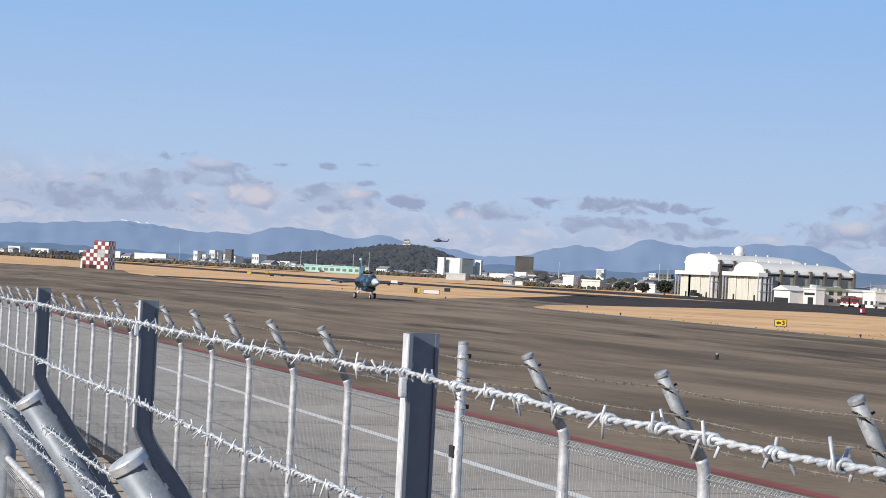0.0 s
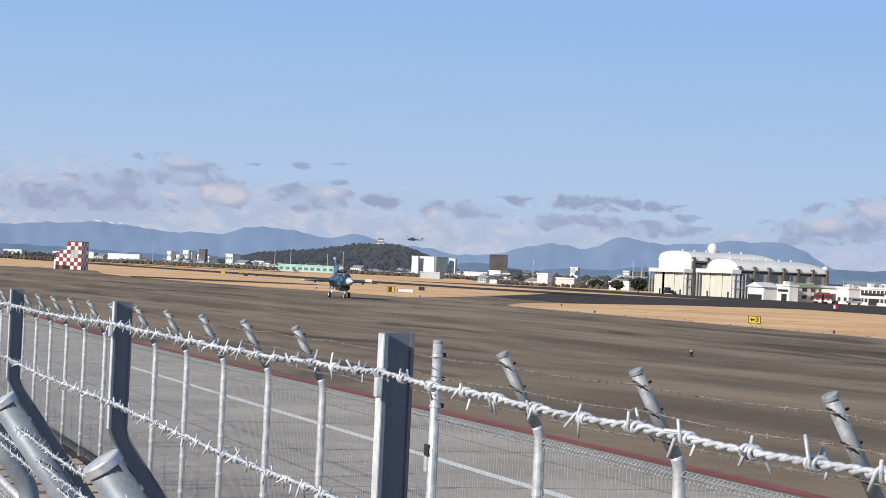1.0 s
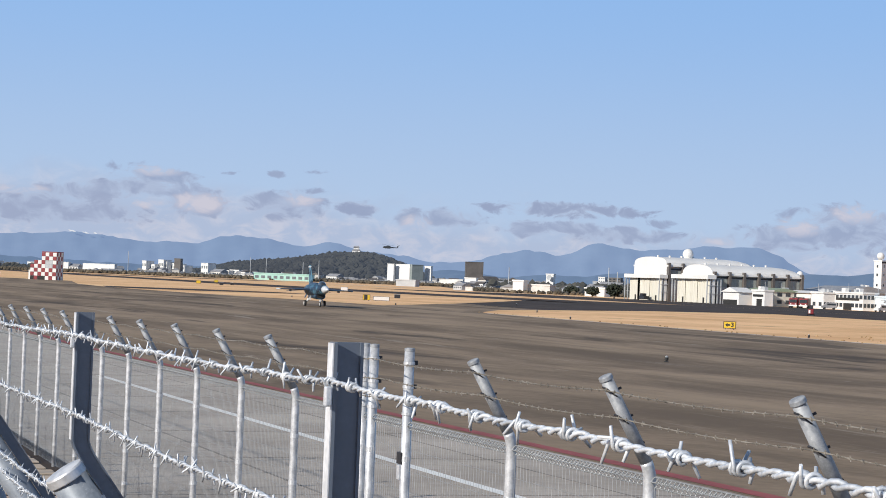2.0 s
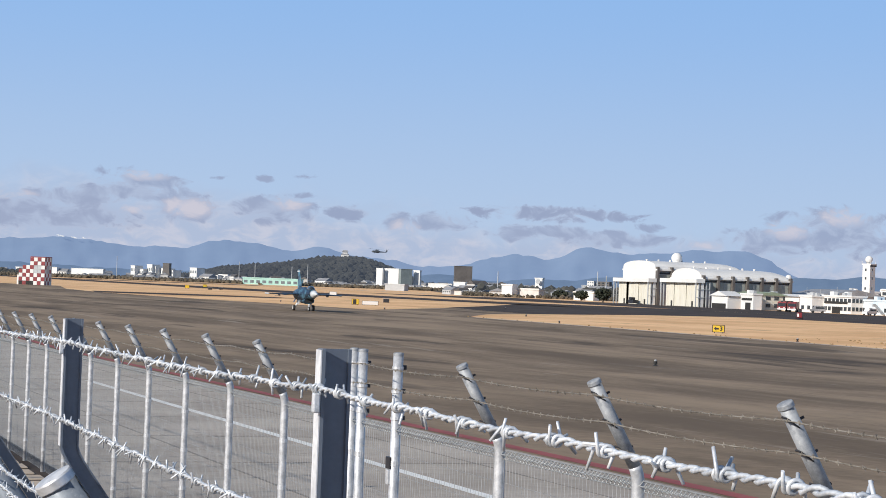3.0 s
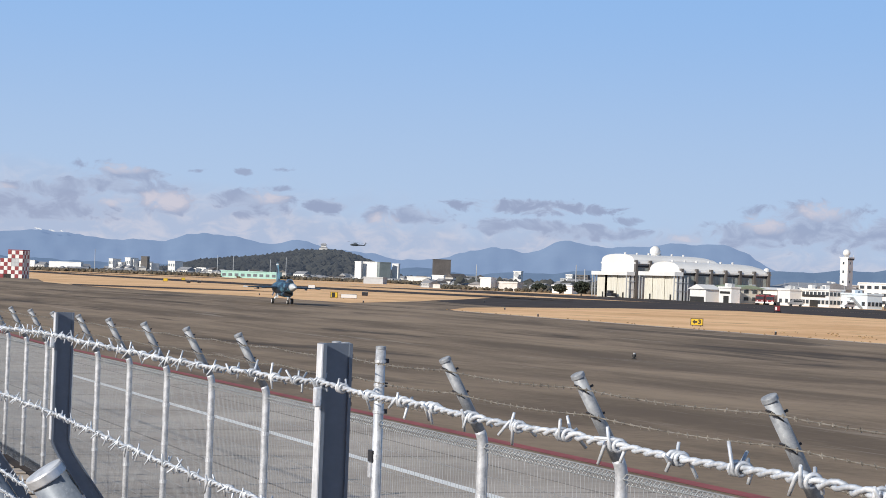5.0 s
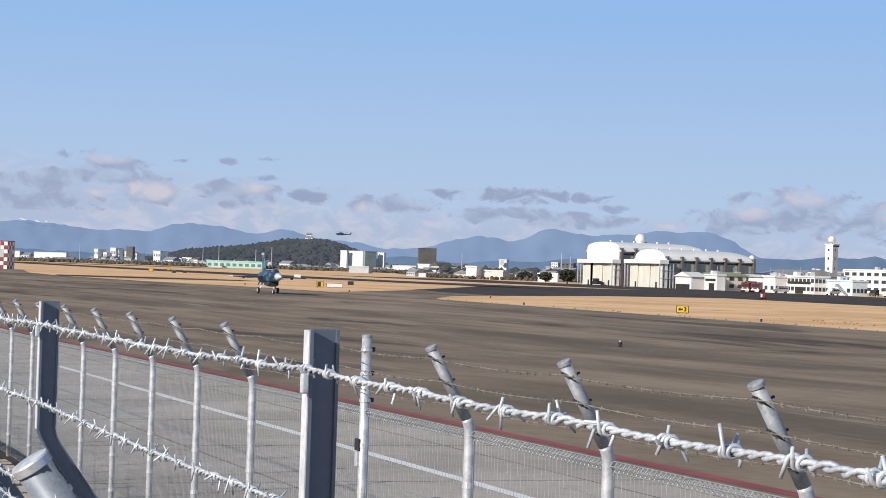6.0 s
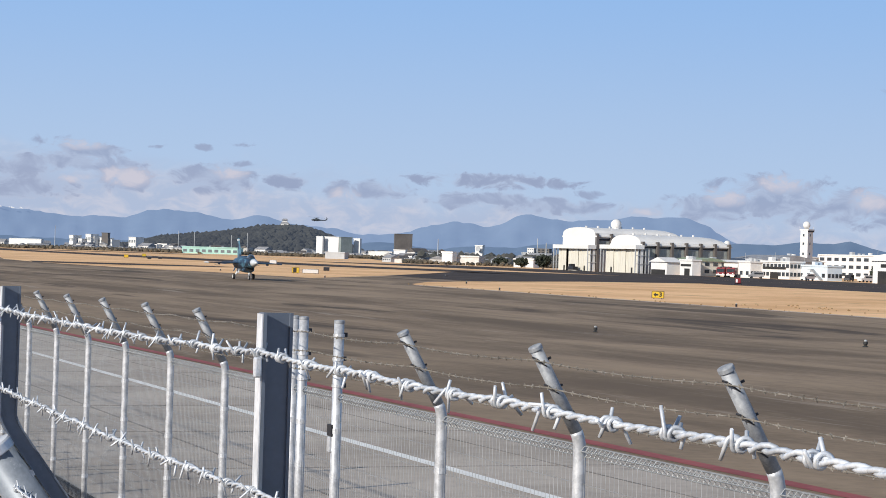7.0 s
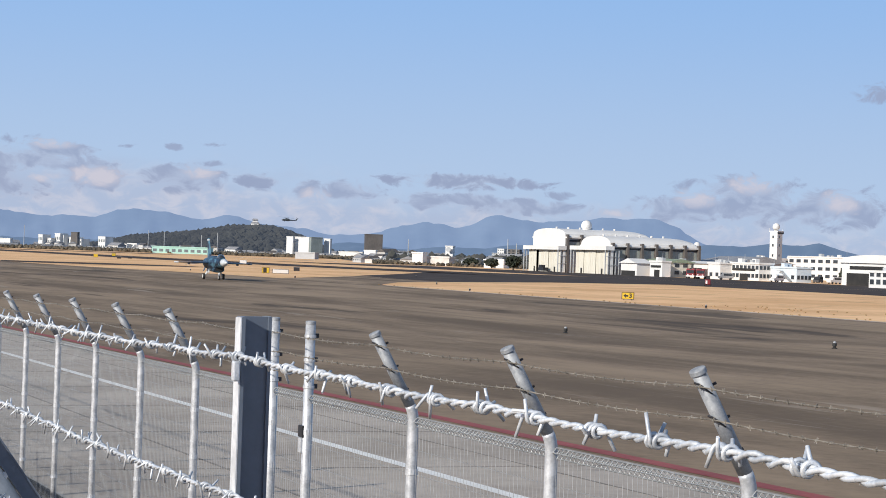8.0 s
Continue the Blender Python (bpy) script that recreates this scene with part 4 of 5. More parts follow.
facade("hangar_shed", 300, 33.25, 35.2, 6.0, 30, WHITE, "white hangar with a low curved roof and a dark open front", "hangar", "curved", roofmat=WHITE, dark=[(0.36, 0.92, 0.0, 3.3), (0.40, 0.88, 4.3, 5.2)])
facade("guard_office", 270, 34.0, 34.9, 3.6, 8, WHITE, "small white two-storey office beside the open hangar", "office", "flat", 2, 5)
facade("office_block", 310, 35.2, 38.5, 6.5, 18, WHITE, "white office at the apron's far end", "office", "flat", 2, 12)


def control_tower():
    t = thing("control_tower", "white square control tower carrying a round radome", "tower", plan(31.39, 720), 24)
    t.scale = (0.82, 0.82, 1.0)
    part("shaft", boxed(-1.85, 2.0, -2.0, 1.85, 0, 16.8), WHITE, t)
    for z in (4.4, 8.0, 11.6, 14.6):
        w = part("window", boxed(-0.7, 0.1, -2.10, -2.003, z, z + 1.0), GREY_WALL, t)
        part("pane", boxed(-0.6, 0.0, -2.14, -2.101, z + 0.1, z + 0.9), GLASS, w)
        w = part("window", boxed(-1.95, -1.853, -0.3, 0.6, z, z + 1.0), GREY_WALL, t)
        part("pane", boxed(-1.99, -1.951, -0.2, 0.5, z + 0.1, z + 0.9), GLASS, w)
    part("gallery", boxed(-1.95, 2.75, -2.25, 2.25, 16.802, 17.25), WHITE, t)
    # dark strip on the shaft as the overhanging gallery's shade
    part("gallery_shade", boxed(-1.9, 2.6, -2.2, -2.003, 16.2, 16.8), DARK_METAL, t)
    for sx, sy in ((-1, -1), (1, -1), (1, 1), (-1, 1)):
        part("rail_post", boxed(sx * 1.85 - 0.05, sx * 1.85 + 0.05, sy * 2.15 - 0.05, sy * 2.15 + 0.05, 17.252, 18.1), WHITE, t)
    v, f = lathe([(1.0, 17.25), (1.0, 17.7)] + [(1.62 * math.sin(w), 18.7 - 1.34 * math.cos(w)) for w in [0.7 + 2.35 * i / 9 for i in range(10)]], 16)
    from_mesh("radome", plain_mesh("radome", v, f, True), WHITE, t)
    part("antenna", boxed(1.9, 2.9, -0.5, 0.5, 12.6, 14.2), WHITE, t)
    bm = bmesh.new()
    lo = [bm.verts.new((x, y, 3.6)) for x, y in ((-3.2, -3.0), (3.3, -3.0), (3.3, 2.9), (-3.2, 2.9))]
    hi = [bm.verts.new((x, y, 6.4)) for x, y in ((-1.87, -2.02), (2.02, -2.02), (2.02, 1.87), (-1.87, 1.87))]
    for i in range(4):
        bm.faces.new((lo[i], lo[(i + 1) % 4], hi[(i + 1) % 4], hi[i]))
    part("skirt", bm, WHITE, t, "flared white tower foot")
    part("base_block", boxed(-4, 4.5, -3.4, 3.4, 0, 3.6), WHITE, t)


control_tower()


# ---------------------------------------------------------------- town beyond the field
def block(name, az, d, w, deep, h, mat, label, turn=0, rows=0, cols=0, extra=None, base=0.0, category="building"):
    t = thing(name, label, category, plan(az, d, base), -az + turn)
    part("wall", boxed(-w / 2, w / 2, 0, deep, 0, h), mat, t)
    part("parapet", boxed(-w / 2 - 0.3, w / 2 + 0.3, -0.3, deep + 0.3, h + 0.002, h + 0.7), extra or mat, t)
    if rows:
        windows_on(t, 0, [-w / 2 + w * (i + 0.5) / cols for i in range(cols)], [1.2 + h / rows * k for k in range(rows)], w / cols * 0.6, h / rows * 0.45, "y", mat, GLASS if mat == DARK_WALL else FAR_GLASS)
    return t


town_edge = [plan(a, q) for a, q in ((-20, 1800), (6, 1800), (13, 1700), (19, 1500), (19.6, 1050), (24.5, 860), (40, 980), (40, 4200), (-20, 4200))]
sheet("town_ground", [(q.x, q.y) for q in town_edge], 0.03, TOWN_EARTH, "brown built-up ground and yards of the town", "ground")
block("office_tower", 19.96, 2400, 21, 18, 28.5, DARK_WALL, "dark brown slab of an office tower", 4)
block("apartment_block", 17.55, 2100, 8, 2.5, 20, WHITE, "bright white end wall of a large block", -35)
block("apartment_block", 17.90, 2100, 18, 3, 20, WHITE, "broad white apartment block", -35)
block("apartment_block", 18.33, 2090, 13, 5, 20, GREY_GREEN, "grey-green shaded block beside the white one", 25)
block("apartment_block", 18.62, 2100, 8, 3, 19, WHITE, "narrow white apartment block", -35)
block("long_hall", 9.28, 2450, 46, 5, 8.8, WHITE, "long white hall at the edge of town", -35, category="hall")
block("long_hall", 8.15, 2450, 30, 5, 9.2, WHITE, "white hall at the edge of town", -35, category="hall")
block("apartment_block", 11.48, 2460, 8, 8, 19, DARK_WALL, "dark tall block among white buildings", -20)
block("warehouse", 14.45, 1500, 42, 30, 4.6, MINT, "long mint-green sheet-metal warehouse", -8, 1, 9)
for az, w, h in ((10.55, 7, 15), (10.78, 8, 11), (11.02, 9, 17), (11.15, 5, 15), (11.40, 14, 13), (11.62, 8, 11), (12.25, 12, 15), (7.5, 24, 8), (6.2, 30, 8), (5.5, 20, 9), (13.1, 16, 8), (12.85, 12, 7)):
    block("apartment_block", az, 2500, w, 14, h, WHITE, "distant white building at the edge of town", -45, 2, 3)
for az, d, w, h, m in ((21.22, 900, 5.5, 5.2, WHITE), (21.40, 905, 6, 3.4, GREY_WALL), (21.80, 900, 12, 3.6, HOUSE), (20.15, 1500, 14, 5.5, WHITE), (19.85, 1500, 10, 7, WHITE), (18.0, 1250, 14, 3.6, GREY_WALL),
                       (23.25, 860, 4, 3.0, WHITE), (23.55, 860, 5, 3.2, WHITE), (19.3, 1900, 26, 6.0, HOUSE)):
    block("low_building", az, d, w, 5, h, m, "low pale building at the field's edge", -30)
for az, d, w, h, m in ((23.60, 2600, 9, 17.5, WHITE), (23.735, 2620, 6, 15.6, GREY_WALL), (23.96, 2600, 17, 17.2, DARK_WALL), (24.12, 2640, 6, 14, GREY_WALL), (23.42, 2650, 7, 12, GREY_WALL)):
    block("apartment_block", az, d, w, 10, h, m, "distant tall apartment block beyond the town", -20, 5, 3)
block("low_building", 23.585, 1250, 6.5, 6, 4.4, WHITE, "low white building at the field's edge", -10)
block("sign_block", 22.12, 1300, 5, 4, 11.0, WHITE, "white tower block with a round emblem board", -20)
bm = bmesh.new()
bmesh.ops.create_cone(bm, cap_ends=True, segments=24, radius1=1.6, radius2=1.6, depth=0.2)
ob = part("emblem_disc", bm, GREY_WALL)
p = plan(22.10, 1299 - 1.6)
ob.matrix_world = Matrix.Translation((p.x, p.y, 9.2)) @ pose(0, 0, 0, 90, 0, -42)
tagged(ob, "plain grey round emblem on the white block", "emblem")


def house_prototype(w, d, h, roofmat, wallmat, n):
    t = thing("house", "small distant town house with a pitched roof", "house", group="houses of the town")
    part("wall", boxed(-w / 2, w / 2, -d / 2, d / 2, 0, h), wallmat, t)
    bm = bmesh.new()
    r = [[bm.verts.new((x, y, z)) for y, z in ((-d / 2 - 0.5, h + 0.01), (0, h + d * 0.28), (d / 2 + 0.5, h + 0.01))] for x in (-w / 2 - 0.5, w / 2 + 0.5)]
    bm.faces.new(r[0])
    bm.faces.new(list(reversed(r[1])))
    for i, j in ((0, 1), (1, 2), (2, 0)):
        bm.faces.new((r[0][i], r[1][i], r[1][j], r[0][j]))
    bmesh.ops.recalc_face_normals(bm, faces=bm.faces[:])
    part("roof", bm, roofmat, t)
    for i in range(n):
        part("window", boxed(-w / 2 + w * (i + 0.3) / n, -w / 2 + w * (i + 0.75) / n, -d / 2 - 0.06, -d / 2 - 0.004, h * 0.45, h * 0.75), GLASS, t)
    return t


def town():
    r = random.Random(12)
    protos = [house_prototype(9, 8, 5.5, ROOF_GREY, HOUSE, 3), house_prototype(12, 9, 6.2, DARK_WALL, HOUSE, 4), house_prototype(14, 10, 4.2, ROOF_GREY, GREY_WALL, 4), house_prototype(18, 12, 5.0, ROOF_GREY, HOUSE, 5)]
    spots = []
    for k in range(240):
        az = r.uniform(2.5, 38)
        far = 2700 if az < 20 else 1700
        if 24.0 < az < 34 and r.random() < 0.6:
            continue
        spots.append((az, r.uniform(far * 0.8, far * 1.45)))
    for i, (az, d) in enumerate(spots):
        if d * math.sin(radians(az)) < 250:
            d = max(d, 1500)
        m = pose(*plan(az, d), 0, 0, r.uniform(-90, 90))
        if i < len(protos):
            protos[i].matrix_world = m
        else:
            copy_thing(protos[r.randrange(len(protos))], m)
    # small sheds and houses close behind the field's edge
    for k in range(170):
        az = r.uniform(9, 24) if k % 3 else r.uniform(16, 24)
        d = r.uniform(1850, 2450) if az < 19.5 else r.uniform(930, 1500)
        o = copy_thing(protos[r.randrange(4)], pose(*plan(az, d), 0, 0, r.uniform(-90, 90)))
        q = r.uniform(0.35, 0.65)
        o.scale = (q, q, q * r.uniform(0.7, 1.1))
    places = []
    for _ in range(12000):
        az = r.uniform(1, 40)
        far = 2200 if az < 21 else 1350
        d = r.uniform(far * (0.84 if az < 21 else 0.66), far * 1.3)
        q = plan(az, d)
        if q.x < 340 and d < 1150:
            continue
        b = noise.noise((az * 1.7, d * 0.002, 3))
        if b < -0.12:
            continue
        s = r.uniform(0.5, 1.5 if az < 21 else 2.0) * (1.0 + max(b, 0))
        places.append((q.x, q.y, s * r.uniform(0.1, 0.9), s))
    for _ in range(900):
        q = plan(r.uniform(20.4, 25.0), r.uniform(1150, 1550))
        s = r.uniform(1.4, 3.0)
        places.append((q.x, q.y, s * r.uniform(0.5, 1.6), s))
    for _ in range(150):
        q = plan(r.gauss(6.95, 0.28), r.uniform(1900, 2100))
        s = r.uniform(1.2, 2.8)
        places.append((q.x, q.y, s * r.uniform(0.5, 2.0), s))
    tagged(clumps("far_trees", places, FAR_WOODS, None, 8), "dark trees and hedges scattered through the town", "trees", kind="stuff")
    places = []
    for _ in range(13000):
        az = r.uniform(1, 24.3)
        q = plan(az, r.uniform(1500, 2200) if az < 20 else r.uniform(880, 1300))
        s = r.uniform(0.5, 2.0 if az < 20 else 1.3)
        places.append((q.x, q.y, s * r.uniform(0.2, 0.7), s))
    tagged(clumps("winter_scrub", places, SCRUB, None, 9), "brown winter scrub along the field's far edge", "scrub", kind="stuff")
    # thin masts
    for az, d, h in ((20.95, 1200, 14), (13.55, 1900, 20), (14.0, 1900, 19), (15.5, 1900, 20), (15.05, 1700, 16), (24.05, 1000, 12), (23.8, 1100, 15), (10.1, 2000, 22)):
        o = from_mesh("mast", tube_mesh("mast", [(0, 0, 0), (0, 0, h)], [0.4, 0.25], 6), GREY_WALL)
        o.location = plan(az, d)
        tagged(o, "thin grey mast rising over the roofs", "mast")


town()


def round_tree(az, d, height, wide, seed, label):
    t = thing("tree", label, "tree", plan(az, d))
    r = random.Random(seed)
    v, f = [], []
    tube_into(v, f, [(0, 0, 0), (0.1, 0, height * 0.3), (0.0, 0.1, height * 0.6)], [0.35, 0.28, 0.15], 7, True)
    for k in range(5):
        w = k * 1.26
        tube_into(v, f, [(0, 0, height * 0.28), (math.cos(w) * wide * 0.2, math.sin(w) * wide * 0.2, height * 0.45), (math.cos(w) * wide * 0.34, math.sin(w) * wide * 0.34, height * 0.62)], [0.16, 0.12, 0.06], 5, True)
    from_mesh("trunk", plain_mesh("trunk", v, f), BARK, t)
    places = []
    for _ in range(340):
        w, u, q = r.uniform(0, 6.283), r.uniform(-1, 1), r.random() ** 0.35
        rr = math.sqrt(1 - u * u) * q * wide / 2 * r.uniform(0.8, 1.1)
        places.append((math.cos(w) * rr, math.sin(w) * rr, height * 0.58 + u * q * height * 0.42, r.uniform(0.25, 0.6)))
    clumps("crown", places, WOOD_LEAF, t, seed)


round_tree(23.97, 735, 5.4, 6.4, 5, "round dark evergreen tree beside the hangar")
round_tree(23.35, 820, 4.2, 6.0, 6, "dark evergreen tree near the hangar")
round_tree(33.35, 600, 4.4, 3.6, 7, "dark evergreen tree before the base offices")
round_tree(22.75, 900, 4.0, 7.0, 8, "broad dark evergreen tree at the field's edge")


# ---------------------------------------------------------------- taxiing jet
def oval(x, zc, w, h, n=16, flat=1.0):
    """Ring across the body at station x: half width w, half height h, squarer as flat falls."""
    out = []
    for k in range(n):
        t = 2 * math.pi * k / n
        c, s = math.cos(t), math.sin(t)
        out.append((x, w * math.copysign(abs(c) ** flat, c), zc + h * math.copysign(abs(s) ** flat, s)))
    return out


def slab_wing(root_le, root_te, tip_le, tip_te, y0, y1, z0, z1, th):
    """Thin tapered aerofoil from its root to its tip."""
    rings = []
    for le, te, y, z, t in ((root_le, root_te, y0, z0, th), (tip_le, tip_te, y1, z1, th * 0.45)):
        c = te - le
        prof = [(0, 0), (0.12, 0.42), (0.4, 0.5), (0.75, 0.28), (1, 0.03), (1, -0.03), (0.75, -0.2), (0.4, -0.4), (0.12, -0.34)]
        rings.append([(le + u * c, y, z + w * t) for u, w in prof])
    return loft(rings)


def fin_mesh(rx0, rx1, tx0, tx1, z0, z1, th, y=0.0, cant=0.0):
    rings = []
    for a0, a1, z, t in ((rx0, rx1, z0, th), (tx0, tx1, z1, th * 0.5)):
        c = a1 - a0
        rings.append([(a0 + u * c, y + cant * (z - z0) + w * t, z) for u, w in ((0, 0), (0.2, 0.5), (0.7, 0.4), (1, 0.05), (1, -0.05), (0.7, -0.4), (0.2, -0.5))])
    return loft(rings)


def wheel_parts(parent, x, y, r, w):
    def ring(rad, ww, name, mat, label=""):
        v, f = lathe([(rad * 0.55, -ww), (rad * 0.93, -ww), (rad, -ww * 0.6), (rad, ww * 0.6), (rad * 0.93, ww), (rad * 0.55, ww)], 18)
        o = from_mesh(name, plain_mesh(name, v, f), mat, parent, label)
        o.matrix_local = pose(x, y, r, 90, 0, 0)
        return o
    tyre = ring(r, w, "tyre", BLACK)
    v, f = lathe([(r * 0.66, -w * 1.04), (r * 0.66, w * 1.04), (r * 0.2, w * 1.10)], 14)
    from_mesh("hub", plain_mesh("hub", v, f), WHITE, tyre, "pale wheel hub")


def jet():
    """Single-engine fighter, nose towards -x in its own axes, standing on its wheels."""
    j = thing("fighter_jet", "blue camouflaged single-engine fighter jet taxiing on its wheels", "jet", (65.4, 236.0, 0.02), 84)
    st = [(-7.6, 2.10, 0.03, 0.03), (-7.0, 2.10, 0.20, 0.20), (-6.0, 2.10, 0.42, 0.42)]
    v, f = loft([oval(*s) for s in st] + [oval(-5.5, 2.10, 0.48, 0.48)])
    from_mesh("nose_cone", plain_mesh("nose_cone", v, f, True), JET_GREY, j, "pale grey radar nose")
    body = [(-5.5, 2.10, 0.48, 0.48, 1.0), (-4.6, 2.12, 0.58, 0.55, 0.95), (-3.4, 2.10, 0.66, 0.62, 0.9), (-2.0, 2.0, 0.86, 0.74, 0.85), (-0.5, 1.95, 1.05, 0.80, 0.8),
            (2.0, 1.95, 1.10, 0.80, 0.8), (4.2, 1.98, 0.95, 0.72, 0.85), (6.0, 2.02, 0.66, 0.60, 1.0), (6.9, 2.05, 0.52, 0.50, 1.0)]
    v, f = loft([oval(x, z, w, h, 20, k) for x, z, w, h, k in body])
    from_mesh("fuselage", plain_mesh("fuselage", v, f, True), JET_LIGHT, j)
    v, f = loft([oval(x, z, w, h, 16) for x, z, w, h in ((6.9, 2.05, 0.50, 0.48), (7.4, 2.06, 0.46, 0.45), (7.9, 2.07, 0.38, 0.38))])
    from_mesh("nozzle", plain_mesh("nozzle", v, f, True), DARK_METAL, j)
    # belly intake
    v, f = loft([oval(-2.6, 1.28, 0.60, 0.34, 16, 0.75), oval(-1.6, 1.26, 0.68, 0.40, 16, 0.7), oval(0.8, 1.35, 0.75, 0.42, 16, 0.7), oval(3.0, 1.62, 0.60, 0.30, 16, 0.8)])
    from_mesh("intake", plain_mesh("intake", v, f, True), JET_LIGHT, j)
    v, f = loft([oval(-2.66, 1.28, 0.50, 0.26, 16, 0.75), oval(-2.605, 1.28, 0.50, 0.26, 16, 0.75)])
    from_mesh("intake_mouth", plain_mesh("intake_mouth", v, f), DARK_IN, j)
    v, f = loft([oval(x, z, w, h, 14) for x, z, w, h in ((-4.9, 2.48, 0.08, 0.05), (-4.4, 2.58, 0.34, 0.28), (-3.6, 2.68, 0.42, 0.42), (-2.8, 2.68, 0.40, 0.40), (-1.8, 2.62, 0.30, 0.24), (-0.6, 2.60, 0.22, 0.14))])
    from_mesh("canopy", plain_mesh("canopy", v, f, True), GLASS, j, "dark tinted canopy")
    v, f = loft([oval(x, z, w, h, 12) for x, z, w, h in ((-1.9, 2.62, 0.30, 0.22), (0.5, 2.68, 0.30, 0.24), (3.0, 2.66, 0.26, 0.26), (5.6, 2.58, 0.18, 0.20))])
    from_mesh("spine", plain_mesh("spine", v, f, True), JET_BLUE, j)
    for s in (-1, 1):
        v, f = slab_wing(-2.4, -1.6 + 2.4, -0.2, 0.4, s * 0.75, s * 1.05, 2.02, 2.02, 0.10)
        from_mesh("strake", plain_mesh("strake", v, f), JET_BLUE, j)
        v, f = slab_wing(-0.9, 3.6, 1.5, 3.0, s * 0.9, s * 4.45, 2.02, 1.98, 0.30)
        wing = from_mesh("wing", plain_mesh("wing", v, f), JET_BLUE, j)
        v, f = [], []
        tube_into(v, f, [(0.4, s * 4.51, 1.98), (0.9, s * 4.51, 1.98), (3.6, s * 4.51, 1.98)], [0.03, 0.09, 0.09], 8, True)
        from_mesh("tip_rail", plain_mesh("tip_rail", v, f), JET_GREY if s > 0 else JET_BLUE, wing)
        for yy in (3.0,):
            part("pylon", boxed(1.5, 2.8, s * yy - 0.05, s * yy + 0.05, 1.74, 1.95), JET_BLUE, wing)
        v, f = slab_wing(4.9, 7.1, 6.3, 7.3, s * 0.7, s * 2.75, 1.95, 1.72, 0.12)
        from_mesh("tailplane", plain_mesh("tailplane", v, f), JET_BLUE, j)
        v, f = fin_mesh(4.6, 5.8, 5.0, 5.8, 1.45, 0.95, 0.06, s * 0.45, -s * 0.4)
        from_mesh("ventral_fin", plain_mesh("ventral_fin", v, f), JET_BLUE, j)
    v, f = fin_mesh(3.2, 6.6, 5.7, 7.0, 2.5, 5.05, 0.18)
    fin = from_mesh("tail_fin", plain_mesh("tail_fin", v, f), JET_LIGHT, j)
    part("fin_cap", boxed(5.5, 7.05, -0.06, 0.06, 4.75, 4.92), JET_GREY, fin)
    # undercarriage
    for s in (-1, 1):
        v, f = [], []
        tube_into(v, f, [(1.5, s * 0.55, 1.45), (1.6, s * 1.12, 0.36)], 0.09, 8, True)
        tube_into(v, f, [(0.6, s * 0.5, 1.3), (1.6, s * 1.1, 0.45)], 0.05, 6, True)
        from_mesh("main_strut", plain_mesh("main_strut", v, f), JET_GREY, j)
        wheel_parts(j, 1.6, s * 1.2, 0.36, 0.14)
        part("gear_door", boxed(0.6, 2.3, s * 0.72 - 0.03, s * 0.72 + 0.03, 0.75, 1.35), JET_GREY, j)
    v, f = [], []
    tube_into(v, f, [(-2.3, 0, 1.2), (-2.45, 0, 0.28)], 0.07, 8, True)
    from_mesh("nose_strut", plain_mesh("nose_strut", v, f), JET_GREY, j)
    wheel_parts(j, -2.45, 0.0, 0.28, 0.10)
    part("landing_light", boxed(-2.52, -2.36, -0.09, 0.09, 0.74, 0.90), LINE_WHITE, j)


jet()


